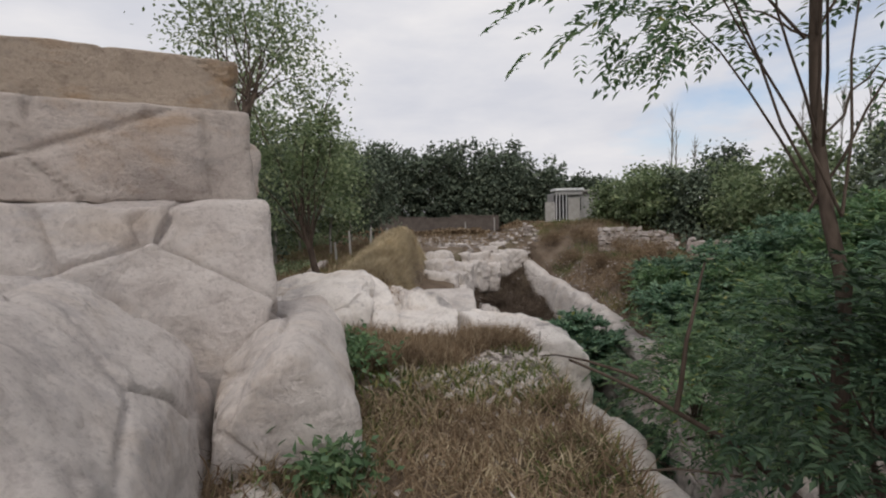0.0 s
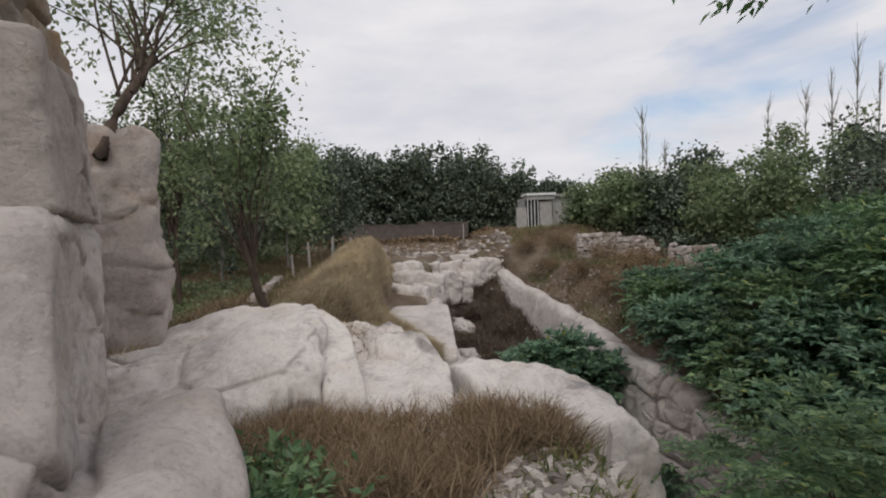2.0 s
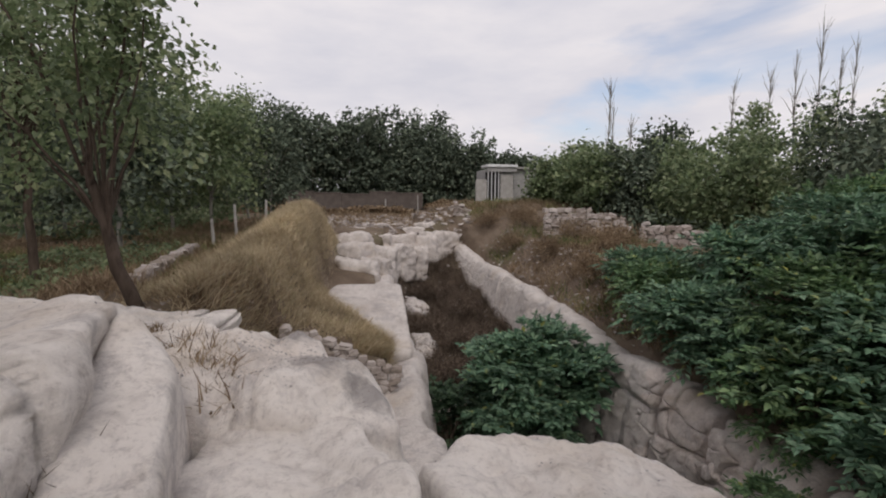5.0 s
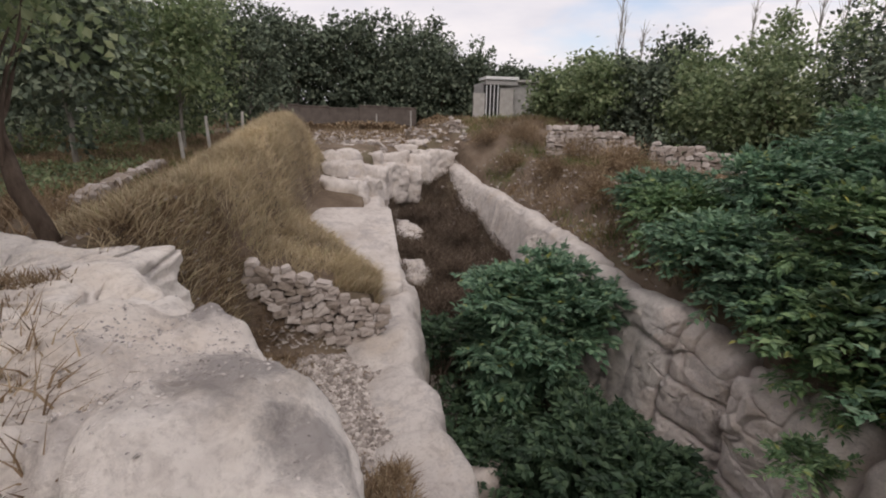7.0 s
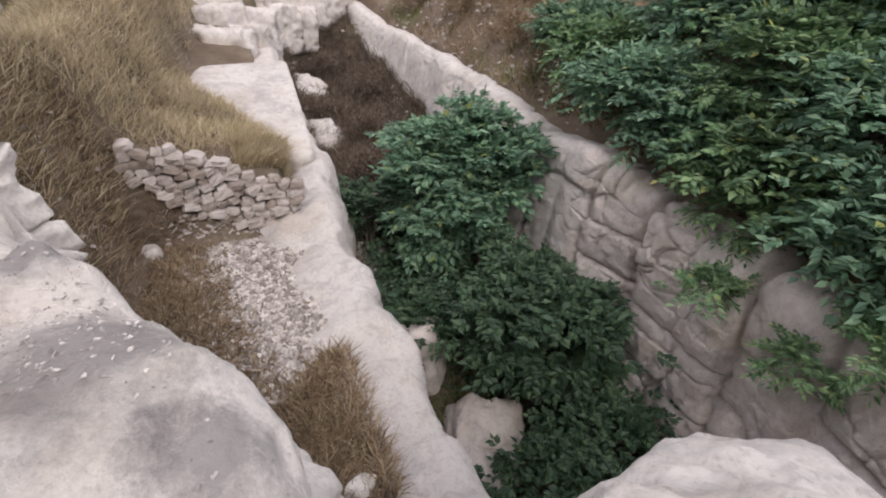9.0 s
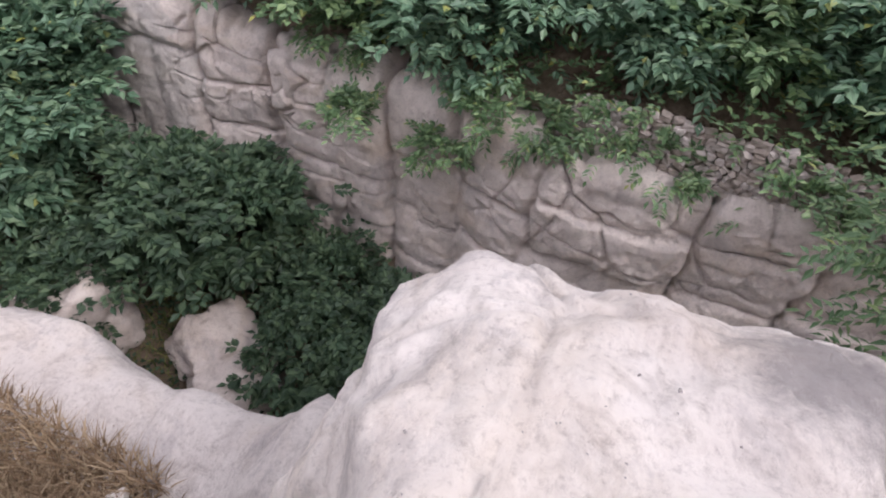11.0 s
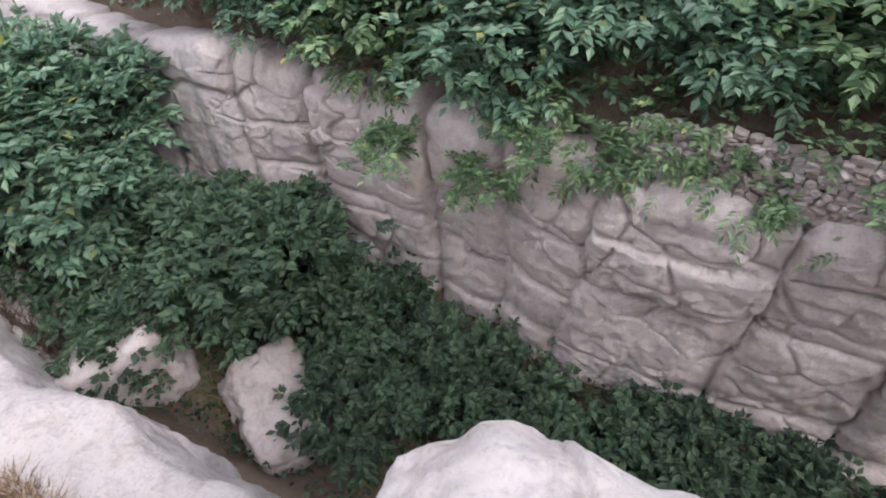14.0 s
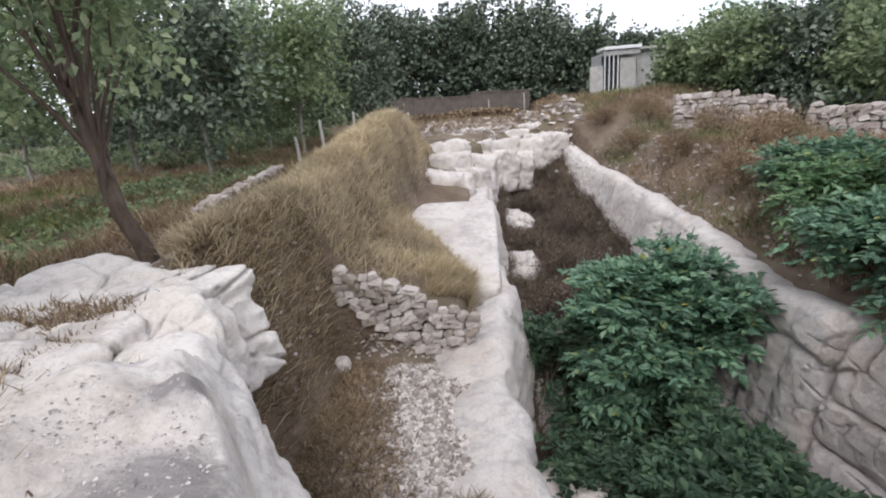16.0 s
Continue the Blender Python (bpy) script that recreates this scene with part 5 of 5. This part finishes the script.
def house():
    top = empty("house", (12.0, 48.0, 1.0))
    bm = box(4.6, 4.0, 3.0, 0.02)
    bm_part("wall", bm, PLASTER, top, (0.6, 0.4, 1.35), "grey plastered wall")
    bm_part("roof", box(2.6, 2.2, 0.20, 0.02), WHITEPAINT, top, (-0.85, -2.3, 3.02), "white flat porch roof")
    bm_part("beam", box(2.5, 0.18, 0.36, 0.01), PLASTER, top, (-0.85, -3.15, 2.72), "grey beam under the porch roof")
    bm_part("roof", box(3.4, 4.4, 0.16, 0.02), CONCRETE, top, (1.9, 0.2, 2.95), "grey flat roof slab")
    for k in range(4):
        bm_part("column", box(0.065, 0.1, 2.5, 0.02), WHITEPAINT, top, (-2.0 + 0.30 * k, -3.15, 1.35), "white porch column")
    bm_part("side_wall", box(0.9, 0.25, 1.9, 0.02), CONCRETE, top, (-2.55, -3.0, 0.95))
    bm_part("front_wall", box(1.1, 0.2, 2.3, 0.02), CONCRETE, top, (-0.35, -2.9, 1.2))
    # Dark panel behind the columns, put in for the porch's shade.
    bm_part("porch_shade", box(1.25, 0.06, 2.45, 0.01), PORCH_SHADE_WINDOW, top, (-1.55, -2.9, 1.32), "dark panel for the shade inside the porch")
    w = bm_part("window", box(0.45, 0.08, 1.2, 0.01), PORCH_SHADE_WINDOW, top, (0.42, -1.64, 1.75), "dark window")
    bm_part("sill", box(0.6, 0.15, 0.08, 0.01), CONCRETE, w, (0, -0.06, -0.66))
    bm_part("step", box(4.4, 1.0, 0.3, 0.03), CONCRETE, top, (-0.6, -3.4, 0.05))
    tagged(top, "small grey house with white flat porch roof", "house")


house()


def far_wall():
    top = empty("boundary_wall", (-1.0, 55.5, 0.3))
    for k in range(5):
        bm_part("wall_bay", box(2.72, 0.4, 1.7 - 0.12 * (k % 3), 0.05), BRICKISH, top, (-5.4 + 2.72 * k, 0, 0.75 - 0.06 * (k % 3)))
        bm_part("coping", box(2.72, 0.5, 0.14, 0.04), BRICKISH, top, (-5.4 + 2.72 * k, 0, 1.67 - 0.12 * (k % 3)))
    tagged(top, "low old brown earthen wall across the far field", "wall")


far_wall()

# ---------------------------------------------------------------- dry stone walls, stone by stone
STONES = []
for s in range(9):
    STONES.append(boulder_mesh("stone", (0.5, 0.42, 0.36), 600 + s, STONE, 4, 14.0, 4, (0, 0), 2.2))


for me in STONES:
    me.polygons.foreach_set("use_smooth", np.zeros(len(me.polygons), bool))


def lay(parent, x, y, z, w, h, turn, r):
    ob = new("stone", STONES[r.integers(0, 9)])
    ob.parent = parent
    ob.matrix_local = Matrix.LocRotScale((x, y, z), Euler((r.normal(0, 0.2), r.normal(0, 0.26), turn + r.normal(0, 0.35))), (w * 1.0, w * 0.95, h * 1.27))


def drystone(foot, label, courses, seed, turn=0.0):
    """courses: a function of the distance along the wall giving low and high edge; stones of mixed size with tight joints."""
    r = np.random.default_rng(seed)
    top = empty("dry_stone_wall", foot)
    length, low, high, batter, stone = courses
    z = 0.0
    zmin, zmax = min(low), max(high)
    z = zmin
    ts = np.linspace(0, length, len(low))
    while z < zmax:
        h = stone * r.uniform(0.52, 0.80)
        t = r.uniform(0, 0.1)
        while t < length:
            w = stone * r.uniform(0.7, 1.35)
            lo, hi = np.interp(t, ts, low), np.interp(t, ts, high)
            if lo - h * 0.5 <= z <= hi:
                lay(top, t + w / 2, batter * (z - zmin) + r.normal(0, 0.02), z + h / 2 + r.normal(0, 0.008), w, h, 0, r)
            t += w * 0.99
        z += h * 0.95
    top.rotation_euler = (0, 0, turn)
    return tagged(top, label, "stone wall")


drystone((-1.72, 14.32, 0.0), "collapsing dry stone wall of grey limestone pieces", (2.12, [-1.62, -2.0, -2.35, -2.55, -2.62], [-1.12, -1.22, -1.42, -1.75, -1.98], 0.12, 0.19), 701)
drystone((6.45, 8.4, 0.0), "dry stone patch on top of the trench wall", (4.6, [-3.0, -3.0, -3.0, -2.9, -2.8], [-2.5, -2.35, -2.3, -2.3, -2.35], 0.35, 0.13), 702, radians(-98))
drystone((9.2, 30.0, 0.0), "ruined pale dry stone wall on the far bank", (4.4, [-0.6, -0.6, -0.6, -0.6], [0.7, 0.75, 0.45, 0.3], 0.05, 0.34), 703, radians(-4))
drystone((14.0, 28.8, 0.0), "tumbled pale dry stone wall on the far bank", (7.5, [-1.2, -1.3, -1.4, -1.5], [0.0, -0.35, -0.7, -0.9], 0.05, 0.36), 704, radians(-14))
drystone((5.9, 38.4, 0.0), "broken end of a pale stone wall beyond the trench", (1.6, [-0.4, -0.4, -0.4], [1.05, 0.5, 0.1], 0.05, 0.3), 705, radians(-25))
drystone((-5.0, 16.6, 0.0), "low line of pale edging stones across the meadow", (9.0, [-0.62, -0.66, -0.7], [-0.5, -0.52, -0.55], 0.0, 0.32), 706, radians(99))
